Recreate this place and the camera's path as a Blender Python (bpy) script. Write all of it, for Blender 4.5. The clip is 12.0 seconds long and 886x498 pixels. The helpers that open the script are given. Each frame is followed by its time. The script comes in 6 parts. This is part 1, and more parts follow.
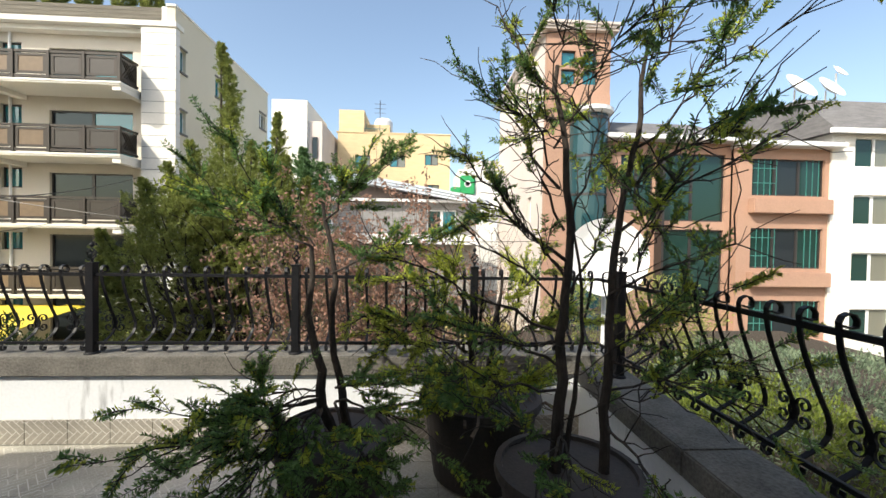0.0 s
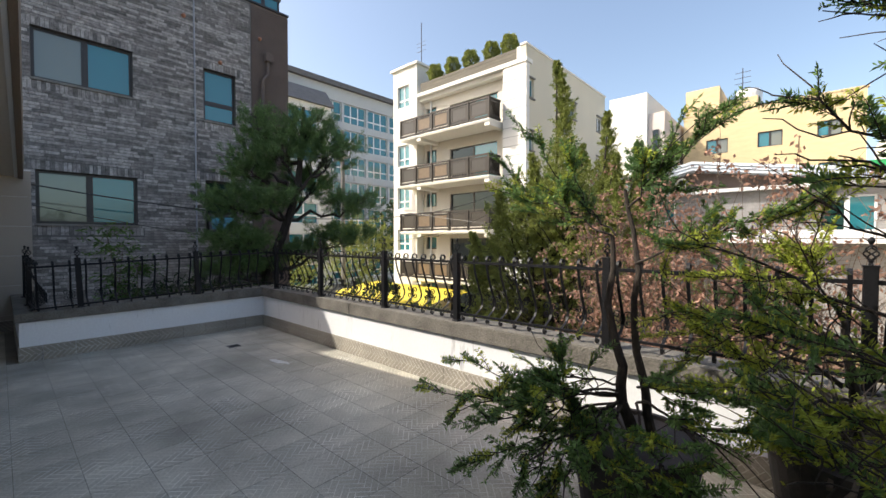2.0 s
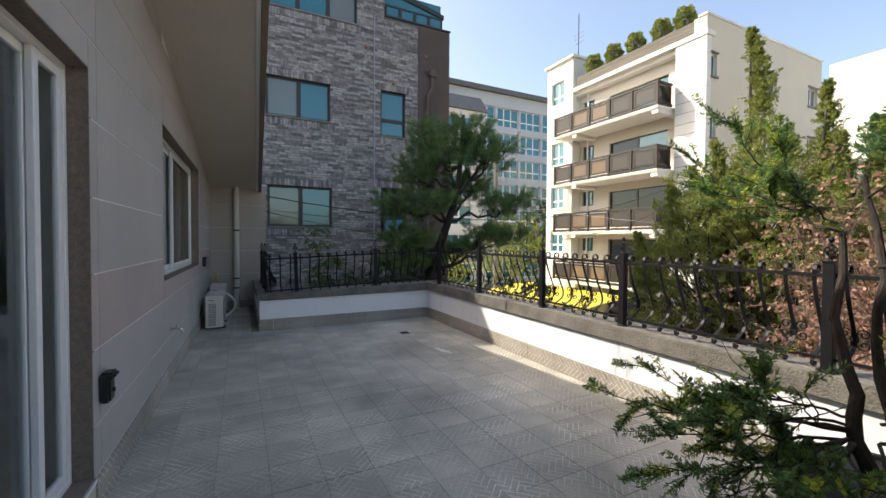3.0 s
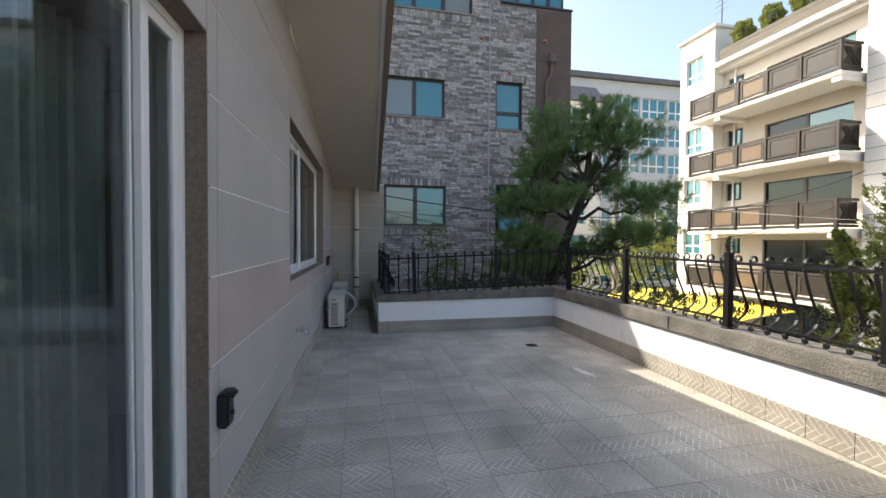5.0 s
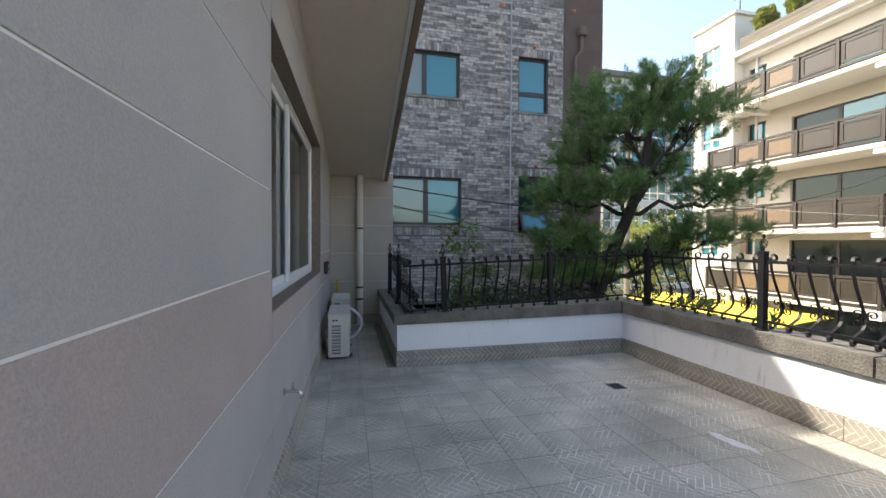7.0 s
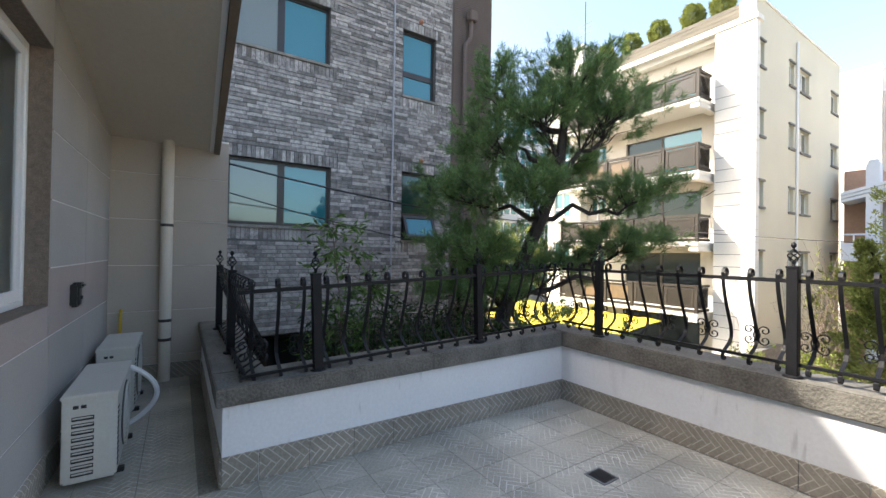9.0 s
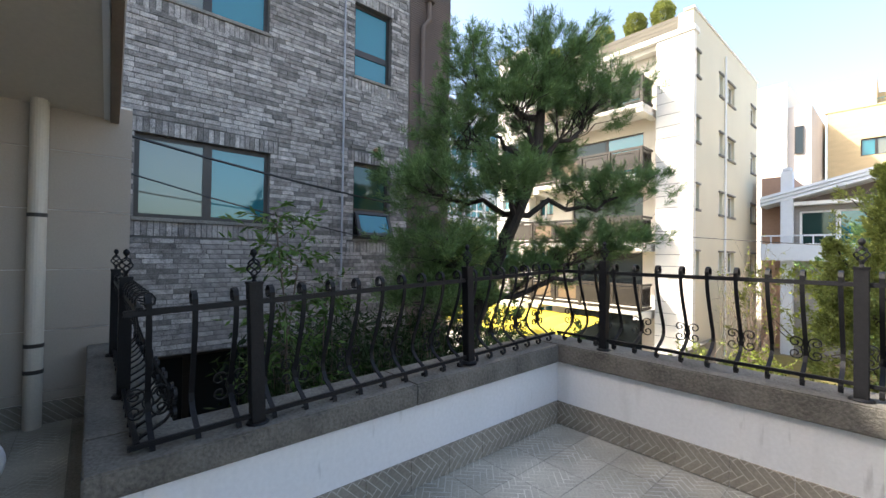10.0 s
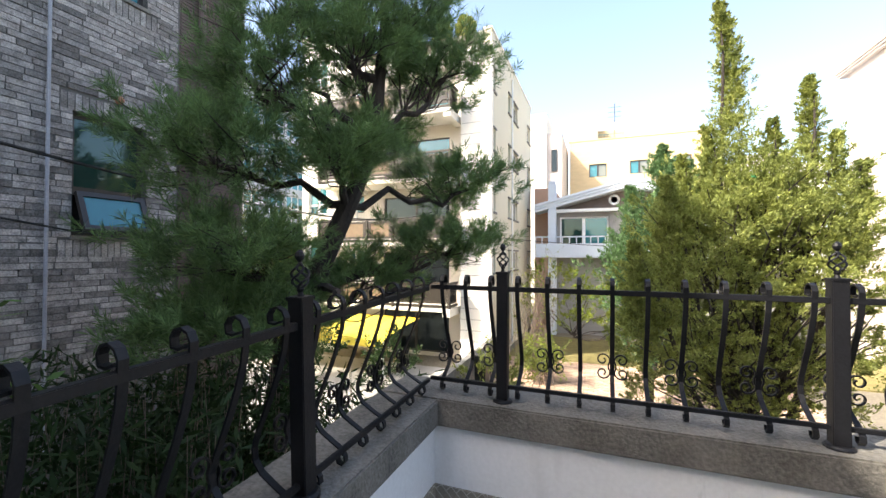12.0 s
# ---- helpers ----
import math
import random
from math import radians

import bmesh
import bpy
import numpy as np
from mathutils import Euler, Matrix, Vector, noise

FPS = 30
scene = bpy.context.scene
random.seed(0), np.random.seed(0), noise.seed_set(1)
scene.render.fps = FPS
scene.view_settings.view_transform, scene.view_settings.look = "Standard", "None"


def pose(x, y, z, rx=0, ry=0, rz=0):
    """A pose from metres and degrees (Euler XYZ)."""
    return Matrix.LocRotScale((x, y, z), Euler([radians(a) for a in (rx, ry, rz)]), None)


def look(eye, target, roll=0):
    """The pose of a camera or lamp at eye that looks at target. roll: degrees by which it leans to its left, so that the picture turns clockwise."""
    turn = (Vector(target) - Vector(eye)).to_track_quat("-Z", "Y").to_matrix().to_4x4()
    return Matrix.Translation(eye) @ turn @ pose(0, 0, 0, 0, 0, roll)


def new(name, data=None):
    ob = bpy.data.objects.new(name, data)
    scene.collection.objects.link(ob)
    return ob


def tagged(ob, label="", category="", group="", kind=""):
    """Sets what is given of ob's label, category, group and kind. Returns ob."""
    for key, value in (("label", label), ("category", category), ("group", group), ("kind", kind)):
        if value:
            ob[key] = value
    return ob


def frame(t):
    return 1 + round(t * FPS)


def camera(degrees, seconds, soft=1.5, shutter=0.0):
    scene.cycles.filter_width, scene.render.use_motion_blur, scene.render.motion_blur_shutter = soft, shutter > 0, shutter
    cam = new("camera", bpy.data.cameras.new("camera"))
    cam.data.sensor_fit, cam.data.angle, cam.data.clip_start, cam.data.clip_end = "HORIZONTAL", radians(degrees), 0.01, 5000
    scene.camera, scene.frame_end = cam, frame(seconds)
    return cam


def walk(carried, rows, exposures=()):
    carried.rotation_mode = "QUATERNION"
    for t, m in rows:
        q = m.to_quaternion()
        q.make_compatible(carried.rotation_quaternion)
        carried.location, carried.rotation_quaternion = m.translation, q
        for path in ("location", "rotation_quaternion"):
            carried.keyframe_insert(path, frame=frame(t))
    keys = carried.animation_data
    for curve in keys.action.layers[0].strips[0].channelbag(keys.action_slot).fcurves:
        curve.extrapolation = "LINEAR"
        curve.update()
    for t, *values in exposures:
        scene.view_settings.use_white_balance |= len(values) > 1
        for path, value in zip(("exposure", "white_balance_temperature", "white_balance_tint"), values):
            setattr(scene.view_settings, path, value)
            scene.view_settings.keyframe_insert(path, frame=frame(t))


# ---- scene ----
# ---- camera and walk
cam = camera(95.3, 12.0)
PATH = [
    (0, (0.343, -0.284, 1.545), (0.46, 1.713, 1.502), 0.9),
    (0.5, (0.462, -0.166, 1.517), (0.045, 1.789, 1.461), 0.0),
    (1, (0.483, -0.135, 1.502), (-0.341, 1.686, 1.447), 0.1),
    (1.5, (0.514, -0.165, 1.479), (-0.615, 1.484, 1.428), -0.1),
    (2, (0.541, -0.23, 1.479), (-0.805, 1.249, 1.431), 0.0),
    (2.5, (0.547, -0.308, 1.473), (-1.024, 0.928, 1.423), 0.0),
    (3, (0.545, -0.354, 1.457), (-1.242, 0.542, 1.412), 0.3),
    (3.5, (0.530, -0.295, 1.432), (-1.374, 0.314, 1.389), 0.2),
    (5.5, (-0.63, -0.528, 1.442), (-2.586, -0.116, 1.396), 0.4),
    (6, (-1.073, -0.642, 1.439), (-3.026, -0.219, 1.390), 0.3),
    (6.5, (-1.470, -0.651, 1.422), (-3.427, -0.240, 1.379), 0.1),
    (8.5, (-3.32, -0.426, 1.405), (-5.086, 0.513, 1.418), 0.9),
    (9, (-3.761, -0.317, 1.392), (-5.435, 0.776, 1.41), 0.9),
    (9.5, (-4.168, -0.216, 1.373), (-5.772, 0.978, 1.397), 0.8),
    (10, (-4.523, -0.119, 1.377), (-6.029, 1.197, 1.403), 0.8),
    (10.5, (-4.84, 0.049, 1.39), (-6.207, 1.508, 1.417), 0.8),
    (11, (-5.154, 0.212, 1.393), (-6.351, 1.813, 1.418), 0.8),
    (11.5, (-5.392, 0.433, 1.409), (-6.335, 2.196, 1.436), 0.4),
    (12, (-5.564, 0.757, 1.431), (-6.296, 2.618, 1.46), 0.2),
]
walk(cam, [(t, look(eye, target, roll)) for t, eye, target, roll in PATH],
     [(0.0, 0.92, 6850, 6), (1.5, 0.93, 6900, 9), (3.5, 1.25, 7100, 11), (6.5, 1.63, 7050, 10), (9.0, 1.94, 7000, 9), (12.0, 1.95, 7100, 10)])

# ---- sky and sun
SUN = Vector((-0.8, -0.8, 1.0)).normalized()
world = bpy.data.worlds.new("sky")
scene.world = world
world.use_nodes = True
sky = world.node_tree.nodes.new("ShaderNodeTexSky")
sky.sky_type = "NISHITA"
sky.sun_disc = False
sky.sun_elevation = math.asin(SUN.z)
sky.sun_rotation = math.atan2(SUN.x, SUN.y)
sky.air_density, sky.dust_density, sky.ozone_density = 1.0, 3.0, 1.0
world.node_tree.nodes["Background"].inputs["Strength"].default_value = 0.15
world.node_tree.links.new(sky.outputs["Color"], world.node_tree.nodes["Background"].inputs["Color"])
sun = new("sun", bpy.data.lights.new("sun", "SUN"))
sun.data.energy, sun.data.angle, sun.data.color = 2.8, radians(0.5), (1.0, 0.965, 0.91)
sun.matrix_world = look((0, 0, 30), Vector((0, 0, 30)) - SUN)

# ---- materials
def mat(name, color, rough=0.7, metal=0.0, vary=0.15, scale=6.0, grain=60.0, bump=0.15, tint=None, spec=0.5,
        island=0.0, stretch=(1, 1, 1), per_object=0.0, big=0.0):
    """A paint, stone or leaf: a base colour that varies in large stains and fine grain, with a little relief."""
    m = bpy.data.materials.new(name)
    m.use_nodes = True
    n, l = m.node_tree.nodes, m.node_tree.links
    b = n["Principled BSDF"]
    b.inputs["Roughness"].default_value, b.inputs["Metallic"].default_value = rough, metal
    b.inputs["Specular IOR Level"].default_value = spec
    tex = n.new("ShaderNodeTexCoord")
    mp = n.new("ShaderNodeMapping")
    mp.inputs["Scale"].default_value = stretch
    l.new(tex.outputs["Object"], mp.inputs["Vector"])
    big_n = n.new("ShaderNodeTexNoise")
    big_n.inputs["Scale"].default_value, big_n.inputs["Detail"].default_value = scale, 6
    fine = n.new("ShaderNodeTexNoise")
    fine.inputs["Scale"].default_value, fine.inputs["Detail"].default_value = grain, 4
    l.new(mp.outputs[0], big_n.inputs["Vector"])
    l.new(mp.outputs[0], fine.inputs["Vector"])
    add = n.new("ShaderNodeMath")
    add.operation = "ADD"
    l.new(big_n.outputs["Fac"], add.inputs[0])
    l.new(fine.outputs["Fac"], add.inputs[1])
    ramp = n.new("ShaderNodeMapRange")
    ramp.inputs["From Min"].default_value, ramp.inputs["From Max"].default_value = 0.55, 1.45
    l.new(add.outputs[0], ramp.inputs["Value"])
    mix = n.new("ShaderNodeMix")
    mix.data_type = "RGBA"
    dark = tint or tuple(c * (1 - 2 * vary) for c in color)
    light = tuple(min(1.0, c * (1 + vary)) for c in color)
    mix.inputs["A"].default_value, mix.inputs["B"].default_value = (*dark, 1), (*light, 1)
    l.new(ramp.outputs[0], mix.inputs["Factor"])
    out = mix.outputs["Result"]
    if island or per_object:
        src = n.new("ShaderNodeNewGeometry").outputs["Random Per Island"] if island else n.new("ShaderNodeObjectInfo").outputs["Random"]
        k = island or per_object
        hsv = n.new("ShaderNodeHueSaturation")
        mr = n.new("ShaderNodeMapRange")
        mr.inputs["To Min"].default_value, mr.inputs["To Max"].default_value = 1 - k, 1 + k
        l.new(src, mr.inputs["Value"])
        l.new(mr.outputs[0], hsv.inputs["Value"])
        l.new(out, hsv.inputs["Color"])
        out = hsv.outputs["Color"]
    l.new(out, b.inputs["Base Color"])
    if bump:
        bp = n.new("ShaderNodeBump")
        bp.inputs["Strength"].default_value, bp.inputs["Distance"].default_value = bump, 0.01
        l.new(fine.outputs["Fac"], bp.inputs["Height"])
        l.new(bp.outputs[0], b.inputs["Normal"])
    return m


def leaf_mat(name, color, tint, k=0.35):
    m = mat(name, color, 0.55, vary=0.25, scale=1.2, grain=9.0, bump=0.0, tint=tint, island=k, spec=0.3)
    n, l = m.node_tree.nodes, m.node_tree.links
    b = n["Principled BSDF"]
    tr = n.new("ShaderNodeBsdfTranslucent")
    src = b.inputs["Base Color"].links[0].from_socket
    l.new(src, tr.inputs["Color"])
    ms = n.new("ShaderNodeMixShader")
    ms.inputs[0].default_value = 0.38
    l.new(b.outputs[0], ms.inputs[1])
    l.new(tr.outputs[0], ms.inputs[2])
    l.new(ms.outputs[0], n["Material Output"].inputs["Surface"])
    return m


def glass_mat(name, color, rough=0.03, ior=1.9):
    """Window glass of a room behind: a glossy, tinted dark pane."""
    m = bpy.data.materials.new(name)
    m.use_nodes = True
    b = m.node_tree.nodes["Principled BSDF"]
    b.inputs["Base Color"].default_value = (*color, 1)
    b.inputs["Roughness"].default_value, b.inputs["Metallic"].default_value = rough, 0.0
    b.inputs["IOR"].default_value = ior
    b.inputs["Specular Tint"].default_value = (0.75, 0.95, 1.0, 1)
    return m


def clear_mat(name, color):
    m = bpy.data.materials.new(name)
    m.use_nodes = True
    n, l = m.node_tree.nodes, m.node_tree.links
    b = n["Principled BSDF"]
    b.inputs["Base Color"].default_value = (*color, 1)
    b.inputs["Roughness"].default_value = 0.02
    b.inputs["Transmission Weight"].default_value = 1.0
    b.inputs["IOR"].default_value = 1.45
    return m


M = dict(
    plaster=mat("white_plaster", (0.80, 0.81, 0.82), 0.75, vary=0.06, scale=1.2, grain=45, bump=0.12),
    coping=mat("dark_weathered_coping", (0.20, 0.185, 0.16), 0.95, vary=0.3, scale=5.5, grain=60, bump=0.9, tint=(0.07, 0.065, 0.055)),
    concrete=mat("weathered_concrete", (0.255, 0.24, 0.21), 0.9, vary=0.22, scale=4.5, grain=55, bump=0.8, tint=(0.10, 0.095, 0.085)),
    stone_pink=mat("pink_stone_panel", (0.45, 0.385, 0.355), 0.8, vary=0.13, scale=1.1, grain=170, bump=0.45, per_object=0.04),
    stone=mat("grey_stone_panel", (0.44, 0.42, 0.395), 0.8, vary=0.12, scale=1.1, grain=170, bump=0.35, per_object=0.04),
    joint=mat("white_sealant", (0.78, 0.77, 0.74), 0.7, vary=0.05),
    brown_stone=mat("brown_rough_plaster", (0.24, 0.19, 0.15), 0.95, vary=0.22, scale=40, grain=150, bump=0.8),
    soffit=mat("beige_soffit_paint", (0.62, 0.57, 0.49), 0.8, vary=0.05, scale=0.8, grain=30, bump=0.05),
    fascia=mat("brown_fascia_paint", (0.25, 0.19, 0.14), 0.6, vary=0.1),
    perp=mat("beige_panel", (0.42, 0.37, 0.315), 0.8, vary=0.06, scale=1.3, grain=100, bump=0.1),
    pvc=mat("white_pvc", (0.80, 0.80, 0.79), 0.35, vary=0.04, scale=2, bump=0.02),
    pipe=mat("cream_pvc_pipe", (0.60, 0.55, 0.47), 0.45, vary=0.06, scale=2, bump=0.03),
    iron=mat("black_wrought_iron", (0.010, 0.010, 0.012), 0.5, vary=0.25, scale=5, grain=90, bump=0.12, spec=0.28),
    grout=mat("cement_grout", (0.29, 0.275, 0.23), 0.95, vary=0.3, scale=2.5),
    ac=mat("ivory_enamel", (0.62, 0.60, 0.54), 0.45, vary=0.06, scale=2.5, bump=0.02),
    black=mat("black_plastic", (0.02, 0.02, 0.02), 0.45, vary=0.2),
    # near-black colour that stands in for the shade inside openings
    dark=mat("painted_opening_shade", (0.02, 0.021, 0.022), 0.8, vary=0.2),
    chrome=mat("chrome", (0.65, 0.65, 0.66), 0.2, metal=1.0, vary=0.05, bump=0),
    brick=mat("grey_brick", (0.37, 0.345, 0.325), 0.9, vary=0.4, scale=11, grain=60, bump=0.7, island=0.5),
    brick_part=mat("grey_brick_piece", (0.37, 0.345, 0.325), 0.9, vary=0.3, scale=9, grain=60, bump=0.6, per_object=0.34),
    mortar=mat("dark_mortar", (0.15, 0.145, 0.14), 0.95, vary=0.15),
    brown_wall=mat("brown_ribbed_wall", (0.15, 0.115, 0.10), 0.85, vary=0.15, scale=2, grain=40),
    bronze=mat("dark_bronze_frame", (0.035, 0.03, 0.028), 0.4, vary=0.15),
    glass_teal=glass_mat("teal_glass", (0.02, 0.15, 0.18)),
    glass_dark=glass_mat("dark_glass", (0.02, 0.025, 0.03), ior=1.45),
    glass_cream=glass_mat("curtained_glass", (0.17, 0.165, 0.13)),
    glass_bay=glass_mat("smoky_teal_glass", (0.02, 0.06, 0.07), ior=1.6),
    glass_green=glass_mat("green_glass", (0.012, 0.038, 0.032), ior=1.6),
    white_wall=mat("white_stone_cladding", (0.80, 0.77, 0.70), 0.75, vary=0.05, scale=0.5, grain=20, bump=0.05),
    recess_wall=mat("beige_recess_paint", (0.66, 0.61, 0.52), 0.85, vary=0.06, scale=0.5, grain=20, bump=0.05),
    lane=mat("pale_concrete_lane", (0.42, 0.40, 0.36), 0.9, vary=0.15, scale=0.8, grain=40),
    teal_metal=mat("green_grille_paint", (0.05, 0.22, 0.19), 0.5, vary=0.1),
    cream_wall=mat("cream_paint", (0.67, 0.62, 0.48), 0.8, vary=0.05, scale=0.5, grain=20, bump=0.05),
    balcony_wood=mat("dark_brown_rail", (0.028, 0.020, 0.013), 0.6, vary=0.2),
    balcony_tan=mat("tan_balcony_panel", (0.15, 0.10, 0.055), 0.5, vary=0.15),
    balcony_dark=mat("smoked_balcony_panel", (0.032, 0.027, 0.022), 0.3, vary=0.15),
    wood_grey=mat("grey_planter_board", (0.17, 0.155, 0.125), 0.9, vary=0.25, scale=2, stretch=(0.3, 1, 6)),
    blue_white=mat("pale_blue_paint", (0.62, 0.68, 0.76), 0.6, vary=0.04),
    yellow_brick=mat("yellow_brick_wall", (0.66, 0.51, 0.30), 0.85, vary=0.1, scale=1.0, grain=20, stretch=(1, 1, 4)),
    orange_stone=mat("orange_stone_cladding", (0.42, 0.255, 0.18), 0.75, vary=0.1, scale=0.8, grain=15, bump=0.1),
    pale_stone=mat("pale_stone_cladding", (0.62, 0.55, 0.50), 0.8, vary=0.07, scale=0.6),
    slate=mat("grey_shingle", (0.17, 0.165, 0.165), 0.9, vary=0.25, scale=2, grain=14, bump=0.4, stretch=(1, 1, 4)),
    soil=mat("dark_soil", (0.06, 0.045, 0.03), 1.0, vary=0.3, scale=10, bump=0.8),
    ground=mat("bare_ground", (0.22, 0.19, 0.14), 1.0, vary=0.3, scale=0.4, grain=12, bump=0.5),
    yellow=mat("yellow_awning_cloth", (0.72, 0.58, 0.07), 0.6, vary=0.08, scale=2, bump=0.05),
    bark=mat("dark_bark", (0.055, 0.043, 0.035), 0.95, vary=0.35, scale=12, grain=60, bump=0.9, stretch=(1, 1, 0.35)),
    twig=mat("grey_twig", (0.17, 0.13, 0.10), 0.95, vary=0.25, scale=12, bump=0.3),
    pot=mat("brown_rubber_pot", (0.055, 0.042, 0.035), 0.6, vary=0.25, scale=4, bump=0.15),
    pine=leaf_mat("pine_needles", (0.15, 0.24, 0.085), (0.075, 0.135, 0.05)),
    yew=leaf_mat("yew_leaves", (0.17, 0.28, 0.08), (0.09, 0.16, 0.05)),
    yew_new=leaf_mat("young_yew_leaves", (0.44, 0.48, 0.07), (0.28, 0.34, 0.05)),
    juniper=leaf_mat("juniper_leaves", (0.31, 0.33, 0.09), (0.15, 0.19, 0.05)),
    blue_needles=leaf_mat("blue_green_needles", (0.13, 0.22, 0.09), (0.07, 0.13, 0.05)),
    rust=leaf_mat("dry_leaves", (0.40, 0.24, 0.17), (0.25, 0.14, 0.10)),
    # leaf green taken darker: the shade of the gap is put into it
    bamboo=leaf_mat("shade_dark_bamboo_leaves", (0.032, 0.062, 0.017), (0.018, 0.036, 0.011)),
    lawn=leaf_mat("ground_cover_leaves", (0.22, 0.26, 0.04), (0.10, 0.14, 0.03)),
)


# ---- building blocks
def part(name, bm, material, parent=None, label=""):
    """Links a bmesh as one mesh object under a thing or part."""
    me = bpy.data.meshes.new(name)
    bm.to_mesh(me)
    bm.free()
    me.materials.append(material)
    ob = new(name, me)
    if parent is not None:
        ob.parent = parent
    if label:
        ob["label"] = label
    return ob


def thing(name, label, category, group="", kind="", at=(0, 0, 0)):
    ob = new(name)
    ob.location = at
    return tagged(ob, label, category, group, kind)


def box(bm, lo, hi, bevel=0.0):
    lo, hi = Vector(lo), Vector(hi)
    r = bmesh.ops.create_cube(bm, size=1, matrix=Matrix.LocRotScale((lo + hi) / 2, None, hi - lo))
    if bevel:
        es = {e for v in r["verts"] for e in v.link_edges}
        bmesh.ops.bevel(bm, geom=list(es), offset=bevel, segments=2, affect="EDGES")


def boxed(name, lo, hi, material, parent=None, label="", bevel=0.0):
    bm = bmesh.new()
    box(bm, lo, hi, bevel)
    return part(name, bm, material, parent, label)


def rect_wall(bm, axis, at, thick, u0, u1, z0, z1, holes=()):
    """A wall in the plane axis = at .. at + thick, spanning u and z, with rectangular holes (u0, u1, z0, z1) cut through it."""
    us = sorted({u0, u1, *[h[0] for h in holes], *[h[1] for h in holes]})
    zs = sorted({z0, z1, *[h[2] for h in holes], *[h[3] for h in holes]})
    us, zs = [u for u in us if u0 <= u <= u1], [z for z in zs if z0 <= z <= z1]
    inside = lambda u, z: any(h[0] < u < h[1] and h[2] < z < h[3] for h in holes)
    solid = {(i, j) for i in range(len(us) - 1) for j in range(len(zs) - 1) if not inside((us[i] + us[i + 1]) / 2, (zs[j] + zs[j + 1]) / 2)}
    cache = {}

    def v(i, j, k):
        if (i, j, k) not in cache:
            w = at + thick * k
            cache[i, j, k] = bm.verts.new((w, us[i], zs[j]) if axis == "x" else (us[i], w, zs[j]))
        return cache[i, j, k]

    for i, j in solid:
        for k in (0, 1):
            bm.faces.new([v(i, j, k), v(i + 1, j, k), v(i + 1, j + 1, k), v(i, j + 1, k)])
        for di, dj, a, b in ((-1, 0, (0, 0), (0, 1)), (1, 0, (1, 0), (1, 1)), (0, -1, (0, 0), (1, 0)), (0, 1, (0, 1), (1, 1))):
            if (i + di, j + dj) not in solid:
                p, q = (i + a[0], j + a[1]), (i + b[0], j + b[1])
                bm.faces.new([v(*p, 0), v(*q, 0), v(*q, 1), v(*p, 1)])
    bmesh.ops.recalc_face_normals(bm, faces=bm.faces)


def tube(bm, pts, r, sides=6, r1=None, flat=1.0, closed=False):
    """A bar along pts; r to r1 thick; flat < 1 squeezes it."""
    pts = [Vector(p) for p in pts]
    rings = []
    for i, p in enumerate(pts):
        d = (pts[min(i + 1, len(pts) - 1)] - pts[max(i - 1, 0)]).normalized()
        a = d.orthogonal().normalized() if not rings else (last - d * last.dot(d)).normalized()
        last = a
        b = d.cross(a)
        rr = r if r1 is None else r + (r1 - r) * i / max(1, len(pts) - 1)
        rings.append([bm.verts.new(p + (a * math.cos(t) + b * math.sin(t) * flat) * rr) for t in (2 * math.pi * k / sides for k in range(sides))])
    for A, B in zip(rings, rings[1:]):
        for k in range(sides):
            bm.faces.new([A[k], A[(k + 1) % sides], B[(k + 1) % sides], B[k]])
    bm.faces.new(rings[0][::-1])
    bm.faces.new(rings[-1])


def strap(bm, pts, side, wide, thick):
    """A flat bar along pts, wide across the direction side."""
    pts, side = [Vector(p) for p in pts], Vector(side).normalized()
    rings = []
    for i, p in enumerate(pts):
        d = (pts[min(i + 1, len(pts) - 1)] - pts[max(i - 1, 0)]).normalized()
        n = d.cross(side).normalized()
        rings.append([bm.verts.new(p + side * (sx * wide / 2) + n * (sy * thick / 2)) for sx, sy in ((-1, -1), (1, -1), (1, 1), (-1, 1))])
    for A, B in zip(rings, rings[1:]):
        for k in range(4):
            bm.faces.new([A[k], A[(k + 1) % 4], B[(k + 1) % 4], B[k]])
    bm.faces.new(rings[0][::-1])
    bm.faces.new(rings[-1])


def lathe(bm, profile, sides=24, at=(0, 0, 0)):
    rings = []
    for r, z in profile:
        rings.append([bm.verts.new((at[0] + r * math.cos(t), at[1] + r * math.sin(t), at[2] + z)) for t in (2 * math.pi * k / sides for k in range(sides))])
    for A, B in zip(rings, rings[1:]):
        for k in range(sides):
            bm.faces.new([A[k], A[(k + 1) % sides], B[(k + 1) % sides], B[k]])
    bm.faces.new(rings[0][::-1])
    bm.faces.new(rings[-1])


def cylinder(bm, r, p, q, sides=16):
    tube(bm, [p, q], r, sides)


def joined(name, verts, faces, material, parent=None, smooth=False):
    """A mesh from numpy arrays of vertices and faces."""
    me = bpy.data.meshes.new(name)
    verts, faces = np.asarray(verts, np.float32), np.asarray(faces, np.int32)
    k = faces.shape[1]
    me.vertices.add(len(verts))
    me.vertices.foreach_set("co", verts.ravel())
    me.loops.add(faces.size)
    me.loops.foreach_set("vertex_index", faces.ravel())
    me.polygons.add(len(faces))
    me.polygons.foreach_set("loop_start", np.arange(0, faces.size, k, dtype=np.int32))
    me.polygons.foreach_set("loop_total", np.full(len(faces), k, np.int32))
    me.polygons.foreach_set("use_smooth", np.zeros(len(faces), bool))
    me.update(calc_edges=True)
    me.materials.append(material)
    ob = new(name, me)
    if parent is not None:
        ob.parent = parent
    return ob


